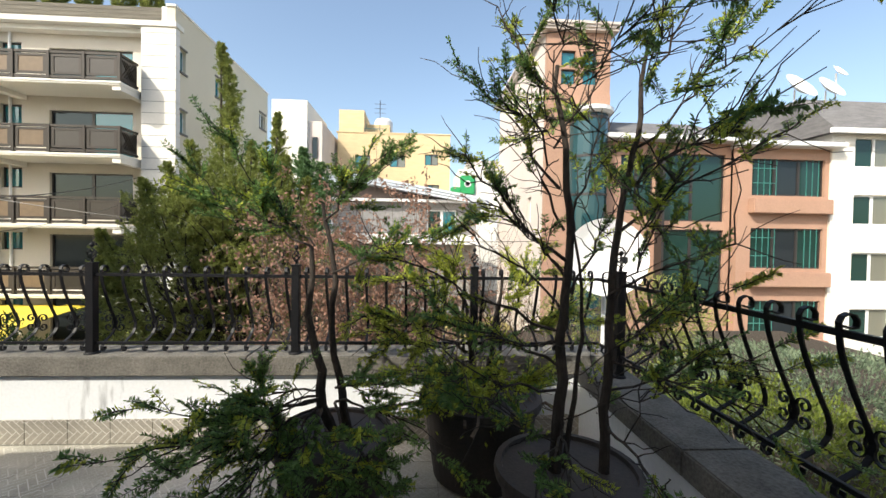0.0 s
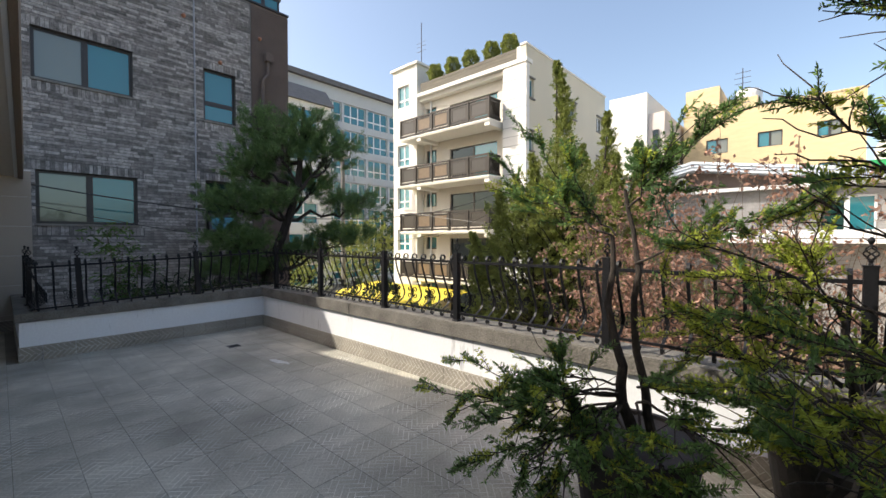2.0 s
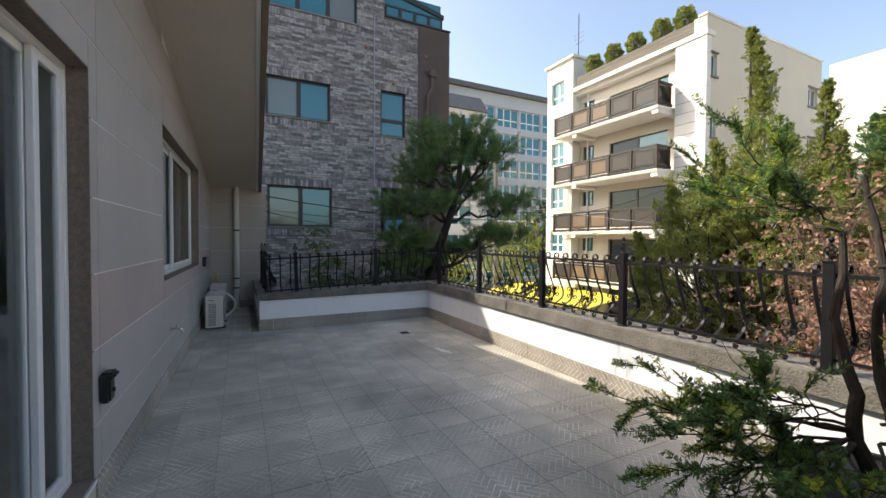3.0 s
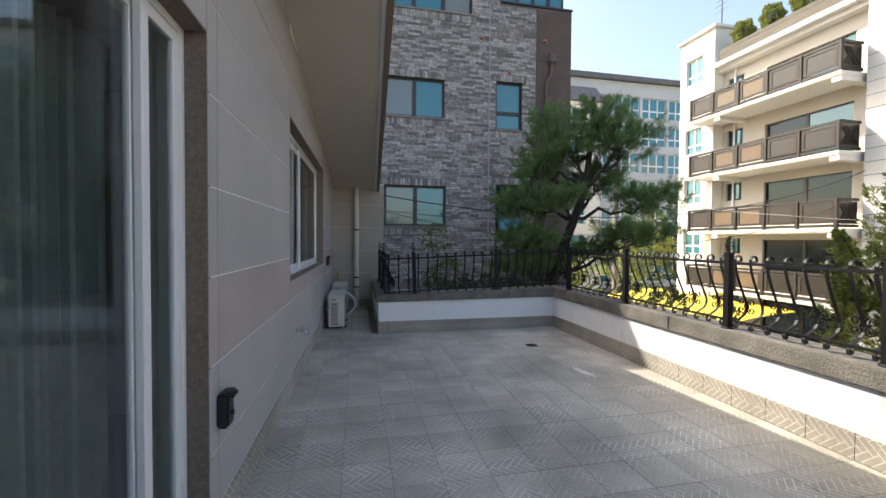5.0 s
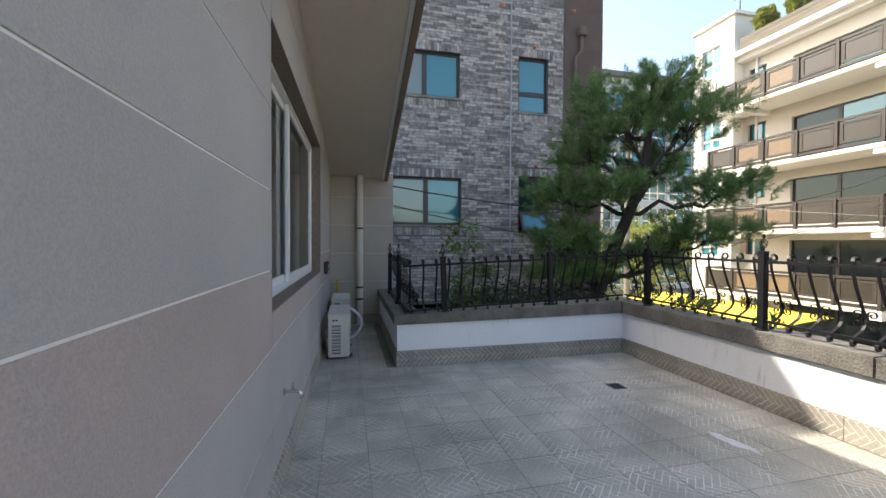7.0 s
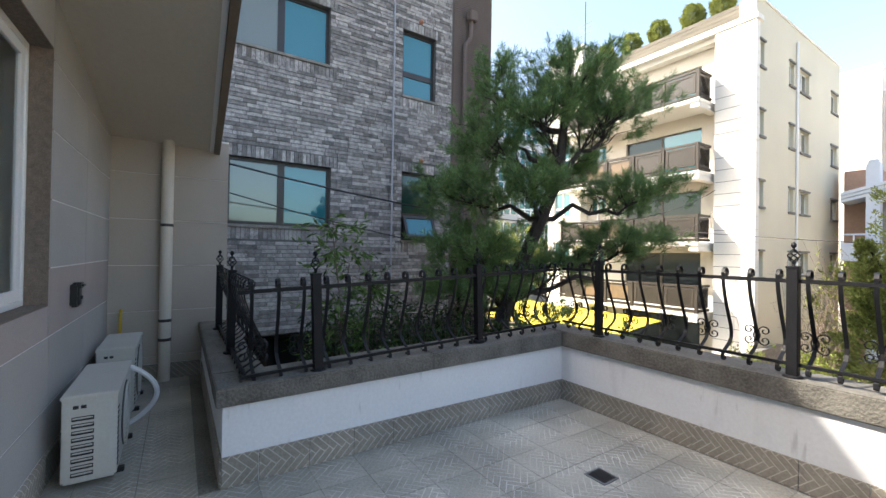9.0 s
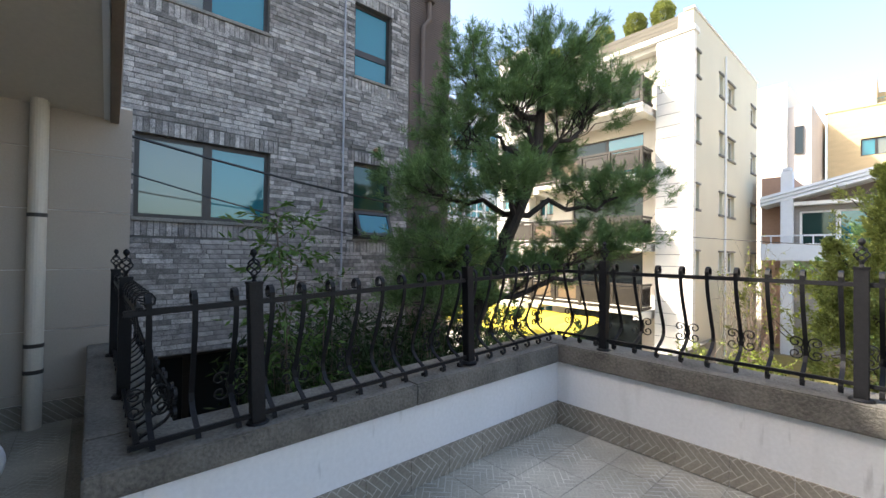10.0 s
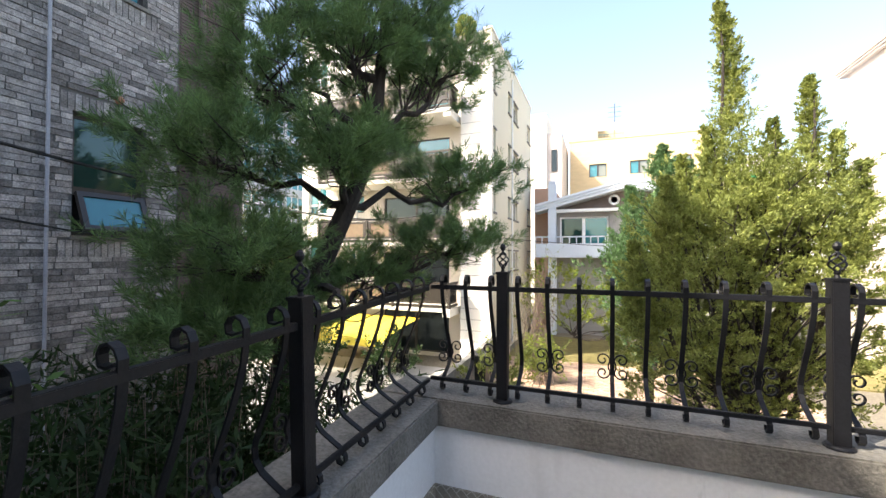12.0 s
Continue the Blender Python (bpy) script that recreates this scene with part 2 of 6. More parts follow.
CUBE_V = np.array([[x, y, z] for x in (0, 1) for y in (0, 1) for z in (0, 1)], float)
CUBE_F = np.array([[0, 1, 3, 2], [4, 6, 7, 5], [0, 4, 5, 1], [2, 3, 7, 6], [0, 2, 6, 4], [1, 5, 7, 3]])


def boxes(name, lo, hi, material, parent=None):
    """Many boxes in one mesh: arrays of low and high corners."""
    lo, hi = np.asarray(lo, float), np.asarray(hi, float)
    v = (lo[:, None, :] + CUBE_V[None] * (hi - lo)[:, None, :]).reshape(-1, 3)
    f = (CUBE_F[None] + 8 * np.arange(len(lo))[:, None, None]).reshape(-1, 4)
    return joined(name, v, f, material, parent)


def tile_mat(name, color, line, clean=0.08):
    """Moulded outdoor tile with a herringbone of fine pale lines."""
    m = mat(name, color, 0.7, vary=0.2, scale=2.5, grain=70, bump=0.25, per_object=0.05)
    n, l = m.node_tree.nodes, m.node_tree.links
    b = n["Principled BSDF"]
    src = b.inputs["Base Color"].links[0].from_socket
    tc = n.new("ShaderNodeTexCoord")
    sep = n.new("ShaderNodeSeparateXYZ")
    l.new(tc.outputs["Object"], sep.inputs[0])

    def op(kind, a, b_=None):
        q = n.new("ShaderNodeMath")
        q.operation = kind
        for i, v in enumerate((a, b_)):
            if v is None:
                continue
            if isinstance(v, (int, float)):
                q.inputs[i].default_value = v
            else:
                l.new(v, q.inputs[i])
        return q.outputs[0]

    # planks laid at 45 degrees, three units long and one wide
    y_z = op("ADD", sep.outputs["Y"], sep.outputs["Z"])
    unit = 0.7071 / 0.041
    u = op("MULTIPLY", op("ADD", op("ADD", sep.outputs["X"], y_z), 20.0), unit)
    w = op("MULTIPLY", op("ADD", op("SUBTRACT", sep.outputs["X"], y_z), 20.0), unit)
    fu, fw = op("FRACT", u), op("FRACT", w)
    k = op("FLOORED_MODULO", op("SUBTRACT", op("FLOOR", u), op("FLOOR", w)), 6.0)
    flat = op("LESS_THAN", k, 2.5)
    upright = op("SUBTRACT", 1.0, flat)
    line_u, line_w = op("LESS_THAN", fu, 0.13), op("LESS_THAN", fw, 0.13)
    start = op("MULTIPLY", op("LESS_THAN", k, 0.5), line_u)
    foot = op("MULTIPLY", op("GREATER_THAN", k, 4.5), line_w)
    both = op("MAXIMUM", op("MULTIPLY", flat, op("MAXIMUM", line_w, start)), op("MULTIPLY", upright, op("MAXIMUM", line_u, foot)))
    noise_n = n.new("ShaderNodeTexNoise")
    noise_n.inputs["Scale"].default_value, noise_n.inputs["Detail"].default_value = 3.2, 6
    geo = n.new("ShaderNodeNewGeometry")
    l.new(geo.outputs["Position"], noise_n.inputs["Vector"])
    worn = n.new("ShaderNodeMapRange")
    worn.inputs["From Min"].default_value, worn.inputs["From Max"].default_value = 0.42, 0.66
    worn.inputs["To Min"].default_value, worn.inputs["To Max"].default_value = clean, 0.85
    l.new(noise_n.outputs["Fac"], worn.inputs["Value"])
    fac = op("MULTIPLY", both, worn.outputs[0])
    mix = n.new("ShaderNodeMix")
    mix.data_type = "RGBA"
    l.new(fac, mix.inputs["Factor"])
    l.new(src, mix.inputs["A"])
    mix.inputs["B"].default_value = (*line, 1)
    stain = n.new("ShaderNodeTexNoise")
    stain.inputs["Scale"].default_value, stain.inputs["Detail"].default_value = 0.9, 8
    l.new(geo.outputs["Position"], stain.inputs["Vector"])
    sr = n.new("ShaderNodeMapRange")
    sr.inputs["From Min"].default_value, sr.inputs["From Max"].default_value = 0.35, 0.65
    sr.inputs["To Min"].default_value, sr.inputs["To Max"].default_value = 0.70, 1.20
    l.new(stain.outputs["Fac"], sr.inputs["Value"])
    hsv = n.new("ShaderNodeHueSaturation")
    l.new(sr.outputs[0], hsv.inputs["Value"])
    l.new(mix.outputs["Result"], hsv.inputs["Color"])
    l.new(hsv.outputs["Color"], b.inputs["Base Color"])
    return m


def streaked(name, color, streak, strength=0.6):
    """White paint with grey runs under the coping."""
    m = mat(name, color, 0.75, vary=0.05, scale=1.2, grain=45, bump=0.12)
    n, l = m.node_tree.nodes, m.node_tree.links
    b = n["Principled BSDF"]
    src = b.inputs["Base Color"].links[0].from_socket
    geo = n.new("ShaderNodeNewGeometry")
    mp = n.new("ShaderNodeMapping")
    mp.inputs["Scale"].default_value = (2.6, 2.6, 0.5)
    l.new(geo.outputs["Position"], mp.inputs["Vector"])
    t = n.new("ShaderNodeTexNoise")
    t.inputs["Scale"].default_value, t.inputs["Detail"].default_value = 1.6, 6
    l.new(mp.outputs[0], t.inputs["Vector"])
    r = n.new("ShaderNodeMapRange")
    r.inputs["From Min"].default_value, r.inputs["From Max"].default_value = 0.60, 0.82
    r.inputs["To Max"].default_value = strength
    l.new(t.outputs["Fac"], r.inputs["Value"])
    mix = n.new("ShaderNodeMix")
    mix.data_type = "RGBA"
    l.new(r.outputs[0], mix.inputs["Factor"])
    l.new(src, mix.inputs["A"])
    mix.inputs["B"].default_value = (*streak, 1)
    sp = n.new("ShaderNodeTexNoise")
    sp.inputs["Scale"].default_value, sp.inputs["Detail"].default_value = 14, 8
    mp2 = n.new("ShaderNodeMapping")
    mp2.inputs["Scale"].default_value = (0.9, 0.9, 0.16)
    l.new(geo.outputs["Position"], mp2.inputs["Vector"])
    l.new(mp2.outputs[0], sp.inputs["Vector"])
    r2 = n.new("ShaderNodeMapRange")
    r2.inputs["From Min"].default_value, r2.inputs["From Max"].default_value = 0.64, 0.84
    r2.inputs["To Max"].default_value = 0.7
    l.new(sp.outputs["Fac"], r2.inputs["Value"])
    mould = n.new("ShaderNodeMix")
    mould.data_type = "RGBA"
    l.new(r2.outputs[0], mould.inputs["Factor"])
    l.new(mix.outputs["Result"], mould.inputs["A"])
    mould.inputs["B"].default_value = (0.12, 0.115, 0.10, 1)
    l.new(mould.outputs["Result"], b.inputs["Base Color"])
    return m


M["tile"] = tile_mat("grey_herringbone_tile", (0.485, 0.455, 0.375), (0.84, 0.81, 0.73))
M["skirt"] = tile_mat("beige_herringbone_tile", (0.37, 0.335, 0.28), (0.76, 0.72, 0.64), 0.5)
M["painted"] = streaked("streaked_white_paint", (0.85, 0.86, 0.87), (0.40, 0.395, 0.38), 0.4)

# ---- terrace structure
GROUND = -3.2
tagged(boxes("floor", [(-6.42, -1.0, -0.3), (-9.0, -1.0, -0.3)], [(1.62, 2.82, -0.0025), (-6.42, -0.09, -0.0025)], M["grout"]), "grey tiled terrace floor with herringbone relief", "floor", kind="structure")
FLOOR = bpy.data.objects["floor"]


def parapet(name, lo, hi, label):
    return tagged(boxed(name, lo, hi, M["painted"]), label, "wall", kind="structure")


WALL_N = parapet("wall_north", (-6.72, 2.82, GROUND), (1.96, 3.10, 0.508), "low white painted parapet with concrete coping")
bm = bmesh.new()
v = [bm.verts.new(p) for p in ((-6.72, -0.09, GROUND), (-6.42, -0.09, GROUND), (-6.42, 2.82, GROUND), (-6.72, 2.82, GROUND), (-6.72, -0.09, 0.478), (-6.42, -0.09, 0.478), (-6.42, 2.82, 0.507), (-6.72, 2.82, 0.507))]
for f in ((0, 1, 2, 3), (4, 5, 6, 7), (0, 1, 5, 4), (1, 2, 6, 5), (2, 3, 7, 6), (3, 0, 4, 7)):
    bm.faces.new([v[i] for i in f])
bmesh.ops.recalc_face_normals(bm, faces=bm.faces)
WALL_W = tagged(part("wall_west", bm, M["painted"]), "low white painted parapet with stained concrete coping", "wall", kind="structure")
WALL_S = parapet("wall_passage", (-8.99, -0.09, GROUND), (-6.72, 0.16, 0.476), "low parapet beside the narrow passage")
WALL_E = parapet("wall_east", (1.62, -1.0, GROUND), (1.90, 2.82, 0.45), "low white parapet along the planted side")


def coping(name, pts, parent):
    """One length of concrete coping: eight corners, softly bevelled."""
    bm = bmesh.new()
    v = [bm.verts.new(p) for p in pts]
    for f in ((0, 1, 2, 3), (7, 6, 5, 4), (0, 4, 5, 1), (1, 5, 6, 2), (2, 6, 7, 3), (3, 7, 4, 0)):
        bm.faces.new([v[i] for i in f])
    bmesh.ops.recalc_face_normals(bm, faces=bm.faces)
    bmesh.ops.bevel(bm, geom=bm.edges[:], offset=0.008, segments=2, affect="EDGES")
    return part(name, bm, M["coping"], parent)


def run_coping(parent, axis, a, b, lo, hi, z0a, z1a, z0b, z1b, n):
    for i in range(n):
        s, e = a + (b - a) * i / n, a + (b - a) * (i + 1) / n - 0.003
        za = lambda t, p, q: p + (q - p) * (t - a) / (b - a)
        c = []
        for z0, z1 in ((z0a, z0b), (z1a, z1b)):
            zs, ze = za(s, z0, z1), za(e, z0, z1)
            quad = [(s, lo, zs), (e, lo, ze), (e, hi, ze), (s, hi, zs)]
            c += quad if axis == "x" else [(y, x, z) for x, y, z in quad]
        coping("coping", c, parent)


run_coping(WALL_N, "x", -6.75, 1.98, 2.785, 3.13, 0.508, 0.655, 0.508, 0.655, 3)
run_coping(WALL_W, "y", 2.782, -0.125, -6.75, -6.385, 0.508, 0.652, 0.479, 0.585, 2)
run_coping(WALL_S, "x", -8.99, -6.753, -0.125, 0.19, 0.477, 0.585, 0.477, 0.585, 1)
run_coping(WALL_E, "y", -1.0, 2.78, 1.585, 1.93, 0.45, 0.58, 0.45, 0.58, 3)

# ---- terrace furniture: outdoor units, pipes, taps
def air_conditioner(at, size, hose):
    w, d, h = size
    ob = thing("air_conditioner", "ivory metal outdoor air conditioner unit standing on the terrace tiles", "air conditioner", "outdoor units", at=at)
    bm = bmesh.new()
    box(bm, (-w, 0, 0.03), (0, d, h), 0.012)
    part("body", bm, M["ac"], ob)
    bm = bmesh.new()
    box(bm, (-w - 0.008, -0.006, h - 0.018), (0.008, d + 0.008, h + 0.008), 0.006)
    part("lid", bm, M["ac"], ob)
    n = 9
    for i in range(n):
        z = 0.07 + (h - 0.17) * i / n
        bm = bmesh.new()
        box(bm, (-0.002, 0.045, z), (0.003, 0.145, z + (h - 0.17) / n * 0.62), 0.001)
        part("vent", bm, M["black"], ob)
        bm = bmesh.new()
        box(bm, (0.0, 0.05, z + 0.012), (0.006, 0.14, z + 0.02))
        part("louvre", bm, M["ac"], ob)
    bm = bmesh.new()
    box(bm, (-0.001, 0.05, h - 0.07), (0.004, 0.075, h - 0.05), 0.002)
    box(bm, (-0.001, 0.085, h - 0.07), (0.004, 0.11, h - 0.05), 0.002)
    part("badge", bm, M["black"], ob)
    # fan guard on the long side
    cx, cz, r = -w * 0.56, h * 0.5, h * 0.40
    bm = bmesh.new()
    lathe(bm, [(r, 0), (r, 0.004), (0.02, 0.004), (0.02, 0)], 28)
    bm.transform(pose(cx, d - 0.001, cz, -90))
    part("fan_opening", bm, M["black"], ob)
    bm = bmesh.new()
    for k in range(1, 9):
        rr = r * k / 8
        pts = [(cx + rr * math.cos(a), d + 0.012, cz + rr * math.sin(a)) for a in (2 * math.pi * q / 28 for q in range(29))]
        tube(bm, pts, 0.003, 4)
    for k in range(8):
        a = math.pi * k / 4
        tube(bm, [(cx, d + 0.014, cz), (cx + r * math.cos(a), d + 0.014, cz + r * math.sin(a))], 0.003, 4)
    tagged(part("fan_guard", bm, M["ac"], ob), kind="stuff")
    for k in range(12):
        z = 0.08 + k * (h - 0.16) / 12
        bm = bmesh.new()
        box(bm, (-0.075, d - 0.001, z), (-0.025, d + 0.004, z + 0.012), 0.001)
        part("slit", bm, M["black"], ob)
    for sx in (-w + 0.12, -0.14):
        bm = bmesh.new()
        box(bm, (sx, -0.02, 0), (sx + 0.04, d + 0.03, 0.03), 0.003)
        part("foot", bm, M["black"], ob)
    if hose:
        bm = bmesh.new()
        pts = [(-w + 0.05 + 0.02 * math.sin(t * 3.1), d + 0.17 * math.sin(t * math.pi) ** 0.8 * 1.0, h - 0.03 - 0.42 * t) for t in (k / 14 for k in range(15))]
        tube(bm, pts, 0.018, 8)
        part("hose", bm, M["pvc"], ob, "white insulated pipe loop")
    return ob


air_conditioner((-6.85, -0.86, 0), (0.78, 0.25, 0.53), True)
air_conditioner((-7.98, -0.86, 0), (0.72, 0.25, 0.56), False)

pipe_ob = thing("drain_pipe", "cream plastic rainwater downpipe fixed to the end wall", "pipe")
bm = bmesh.new()
cylinder(bm, 0.055, (-8.92, -0.43, 0.0), (-8.92, -0.43, 2.60), 20)
part("tube", bm, M["pipe"], pipe_ob)
for z in (0.42, 0.62, 1.62):
    bm = bmesh.new()
    cylinder(bm, 0.06, (-8.92, -0.43, z), (-8.92, -0.43, z + 0.03), 20)
    part("clamp", bm, M["bronze"], pipe_ob)

gas = thing("gas_pipe", "short yellow gas pipe against the end wall", "pipe")
bm = bmesh.new()
tube(bm, [(-8.93, -0.80, 0.0), (-8.93, -0.80, 0.70), (-8.97, -0.80, 0.76)], 0.014, 10)
part("tube", bm, mat("yellow_gas_paint", (0.55, 0.36, 0.03), 0.5), gas)

drain = thing("floor_drain", "square grey metal floor drain let into the tiles", "drain", at=(-5.34, 1.93, 0))
bm = bmesh.new()
rect_wall(bm, "x", 0, 0.004, -0.075, 0.075, -0.075, 0.075, [(-0.063, 0.063, -0.063, 0.063)])
bm.transform(Matrix.Rotation(radians(90), 4, "Y"))
bm.transform(Matrix.Translation((0, 0, 0.006)))
part("frame", bm, mat("zinc", (0.30, 0.30, 0.29), 0.5, metal=0.6, vary=0.2), drain)
# thin sheet whose near-black colour gives the shade of the drain's depth
part("pit", (lambda b: (box(b, (-0.063, -0.063, 0.0008), (0.063, 0.063, 0.0015)), b)[1])(bmesh.new()), M["dark"], drain)
for k in range(7):
    boxed("slat", (-0.063, -0.060 + k * 0.018, 0.002), (0.063, -0.052 + k * 0.018, 0.0045), M["bronze"], drain)

scuff = thing("paint_splash", "dried white paint splash on the terrace tiles", "stain", at=(-4.18, 2.03, 0.0012))
rng = random.Random(3)
bm = bmesh.new()
rim = [(0.19 * math.cos(a) * rng.uniform(0.6, 1.2), 0.045 * math.sin(a) * rng.uniform(0.5, 1.3)) for a in (2 * math.pi * k / 22 for k in range(22))]
lower, upper = [bm.verts.new((x, y, -0.0008)) for x, y in rim], [bm.verts.new((x * 0.95, y * 0.9, 0.0012)) for x, y in rim]
for k in range(22):
    bm.faces.new([lower[k], lower[(k + 1) % 22], upper[(k + 1) % 22], upper[k]])
bm.faces.new(upper)
bm.transform(Matrix.Rotation(radians(12), 4, "Z"))
part("splash", bm, mat("dried_white_paint", (0.72, 0.72, 0.70), 0.8, vary=0.2, scale=20), scuff)

# ---- house: wall, door, window, eaves
HM = pose(-3.0, -1.03, 0, 0, 0, -1.15)


def housed(ob):
    ob.matrix_basis = HM @ ob.matrix_basis
    return ob


DOOR = (0.845, 3.05, 0.18, 2.34)
WIN = (-4.0, -1.10, 1.04, 2.56)
rise = lambda x: 2.50 + 0.185 * (x + 6.0)
bm = bmesh.new()
rect_wall(bm, "y", -0.30, 0.295, -6.0, 7.0, -3.2, 2.55, [DOOR, WIN])
v = [bm.verts.new(p) for p in ((-6, -0.30, 2.55), (7, -0.30, 2.55), (7, -0.30, 4.9), (-6, -0.30, 2.56), (-6, -0.005, 2.55), (7, -0.005, 2.55), (7, -0.005, 4.9), (-6, -0.005, 2.56))]
for f in ((0, 1, 2, 3), (7, 6, 5, 4), (1, 5, 6, 2), (3, 2, 6, 7)):
    bm.faces.new([v[i] for i in f])
HOUSE = housed(tagged(part("wall_south", bm, M["joint"]), "house wall clad in grey-pink stone panels with white joints", "wall", kind="structure"))

# stone panels, cut round the openings and under the sloping eaves
ZJ = [0.185, 0.45, 0.86, 1.265, 1.67, 2.08, 2.49, 2.90, 3.31, 3.72, 4.13, 4.54]
XJ = [-6.0, -4.95, -4.02, -2.6, -1.10, 0.735, 3.07, 4.3, 5.6, 7.0]
for i in range(len(XJ) - 1):
    for j in range(len(ZJ) - 1):
        a, b, z0, z1 = XJ[i], XJ[i + 1], ZJ[j], ZJ[j + 1]
        top = min(rise(a), rise(b)) + 0.12
        z1 = min(z1, rise(b) + 0.1)
        if z0 >= top - 0.05:
            continue
        pieces = [(a, b, z0, z1)]
        for o in (DOOR, WIN):
            m_ = -0.008
            o = (o[0] - m_, o[1] + m_, o[2] - m_, o[3] + m_)
            cut = []
            for p in pieces:
                if p[1] <= o[0] + 1e-4 or p[0] >= o[1] - 1e-4 or p[3] <= o[2] or p[2] >= o[3]:
                    cut.append(p)
                    continue
                if p[0] < o[0] - 0.01: cut.append((p[0], o[0], p[2], p[3]))
                if p[1] > o[1] + 0.01: cut.append((o[1], p[1], p[2], p[3]))
                if p[2] < o[2] - 0.01: cut.append((max(p[0], o[0]), min(p[1], o[1]), p[2], o[2]))
                if p[3] > o[3] + 0.01: cut.append((max(p[0], o[0]), min(p[1], o[1]), o[3], p[3]))
            pieces = cut
        for a_, b_, c_, d_ in pieces:
            bm = bmesh.new()
            box(bm, (a_ + 0.003, -0.008, c_ + 0.0035), (b_ - 0.003, -0.002, d_ - 0.0035), 0.001)
            part("stone_panel", bm, M["stone_pink"] if j == 2 else M["stone"], HOUSE)
# skirting of the house wall
for k in range(17):
    bm = bmesh.new()
    box(bm, (-5.95 + k * 0.4, -0.022, 0.0), (-5.953 + (k + 1) * 0.4, 0.012, 0.18), 0.002)
    part("skirting_tile", bm, M["skirt"], HOUSE)

bm = bmesh.new()
rect_wall(bm, "x", -9.22, 0.216, -1.3, 0.14, GROUND, 2.62)
END = tagged(part("wall_end", bm, M["joint"]), "beige panelled end wall closing the passage", "wall", kind="structure")
for z0, z1 in ((0.17, 0.25), (0.25, 0.73), (0.73, 1.21), (1.21, 1.69), (1.69, 2.17), (2.17, 2.6)):
    bm = bmesh.new()
    box(bm, (-9.004, -1.2, z0 + 0.002), (-8.992, 0.14, z1 - 0.002), 0.001)
    part("wall_panel", bm, M["perp"], END)
bm = bmesh.new()
box(bm, (-9.004, -0.95, 0.0), (-8.98, -0.1, 0.166), 0.002)
part("skirting_tile", bm, M["skirt"], END)


def soffit_edge(x):
    """Outer lower edge of the sloping eaves."""
    return Vector((x, 0.05 - 0.03 * (x + 9), 2.49 + 0.18 * (x + 9)))


def prism(bm, sections):
    rings = [[bm.verts.new(p) for p in s] for s in sections]
    k = len(rings[0])
    for A, B in zip(rings, rings[1:]):
        for i in range(k):
            bm.faces.new([A[i], A[(i + 1) % k], B[(i + 1) % k], B[i]])
    bm.faces.new(rings[0][::-1])
    bm.faces.new(rings[-1])
    bmesh.ops.recalc_face_normals(bm, faces=bm.faces)


RIDGE = 2.2
secs = []
for x in (-9.16, RIDGE, 12.0):
    xr = x if x <= RIDGE else 2 * RIDGE - x
    e = soffit_edge(xr)
    e.x = x
    if x > RIDGE:
        e.y = soffit_edge(RIDGE).y
    z = e.z
    secs.append([(x, e.y - 0.06, z), (x, e.y - 0.06, z + 0.22), (x, -8.0, z + 0.22), (x, -8.0, z + 0.05), (x, -1.25, z + 0.05)])
bm = bmesh.new()
prism(bm, secs)
ROOF = tagged(part("roof", bm, M["soffit"]), "sloping gable roof with beige boarded soffit and brown fascia", "roof", kind="structure")
bm = bmesh.new()
prism(bm, [[(s_[0][0], s_[0][1], s_[1][2] + 0.004), (s_[0][0], s_[0][1], s_[1][2] + 0.03), (s_[0][0], -8.05, s_[1][2] + 0.03), (s_[0][0], -8.05, s_[1][2] + 0.004)] for s_ in secs])
part("shingle_cover", bm, M["slate"], ROOF, "grey asphalt shingles")
bm = bmesh.new()
fs = []
for x in (-9.18, RIDGE, 12.0):
    e = soffit_edge(x if x <= RIDGE else 2 * RIDGE - x)
    y = e.y if x <= RIDGE else soffit_edge(RIDGE).y
    fs.append([(x, y - 0.058, e.z - 0.03), (x, y, e.z - 0.03), (x, y + 0.015, e.z + 0.27), (x, y - 0.058, e.z + 0.27)])
prism(bm, fs)
part("fascia", bm, M["fascia"], ROOF)
bm = bmesh.new()
fs = []
for x in (-9.17, RIDGE):
    e = soffit_edge(x)
    fs.append([(x, e.y - 0.10, e.z - 0.012), (x, e.y - 0.062, e.z - 0.012), (x, e.y - 0.062, e.z + 0.02), (x, e.y - 0.10, e.z + 0.02)])
prism(bm, fs)
part("soffit_trim", bm, M["pvc"], ROOF)
boxed("gutter_end", (-9.26, -8.0, 2.44), (-9.14, 0.05, 2.72), M["fascia"], ROOF, bevel=0.01)

# rooms behind, to close the house
bm = bmesh.new()
for lo, hi in (((-6.0, -7.0, -0.1), (7.0, -0.31, 0.0)), ((-6.0, -7.1, 0), (7.0, -7.0, 3.0)), ((-6.1, -7.0, 0), (-6.0, -0.31, 3.0)), ((7.0, -7.0, 0), (7.1, -0.31, 3.0)), ((-1.0, -7.0, 0), (-0.9, -0.31, 2.6)), ((-6.0, -7.0, 2.6), (7.0, -0.31, 2.7))):
    box(bm, lo, hi)
housed(tagged(part("wall_inside", bm, mat("indoor_paint", (0.55, 0.53, 0.5), 0.8)), "dim empty rooms behind the glass", "wall", kind="structure"))


M["pane"] = clear_mat("window_glass", (0.80, 0.88, 0.86))


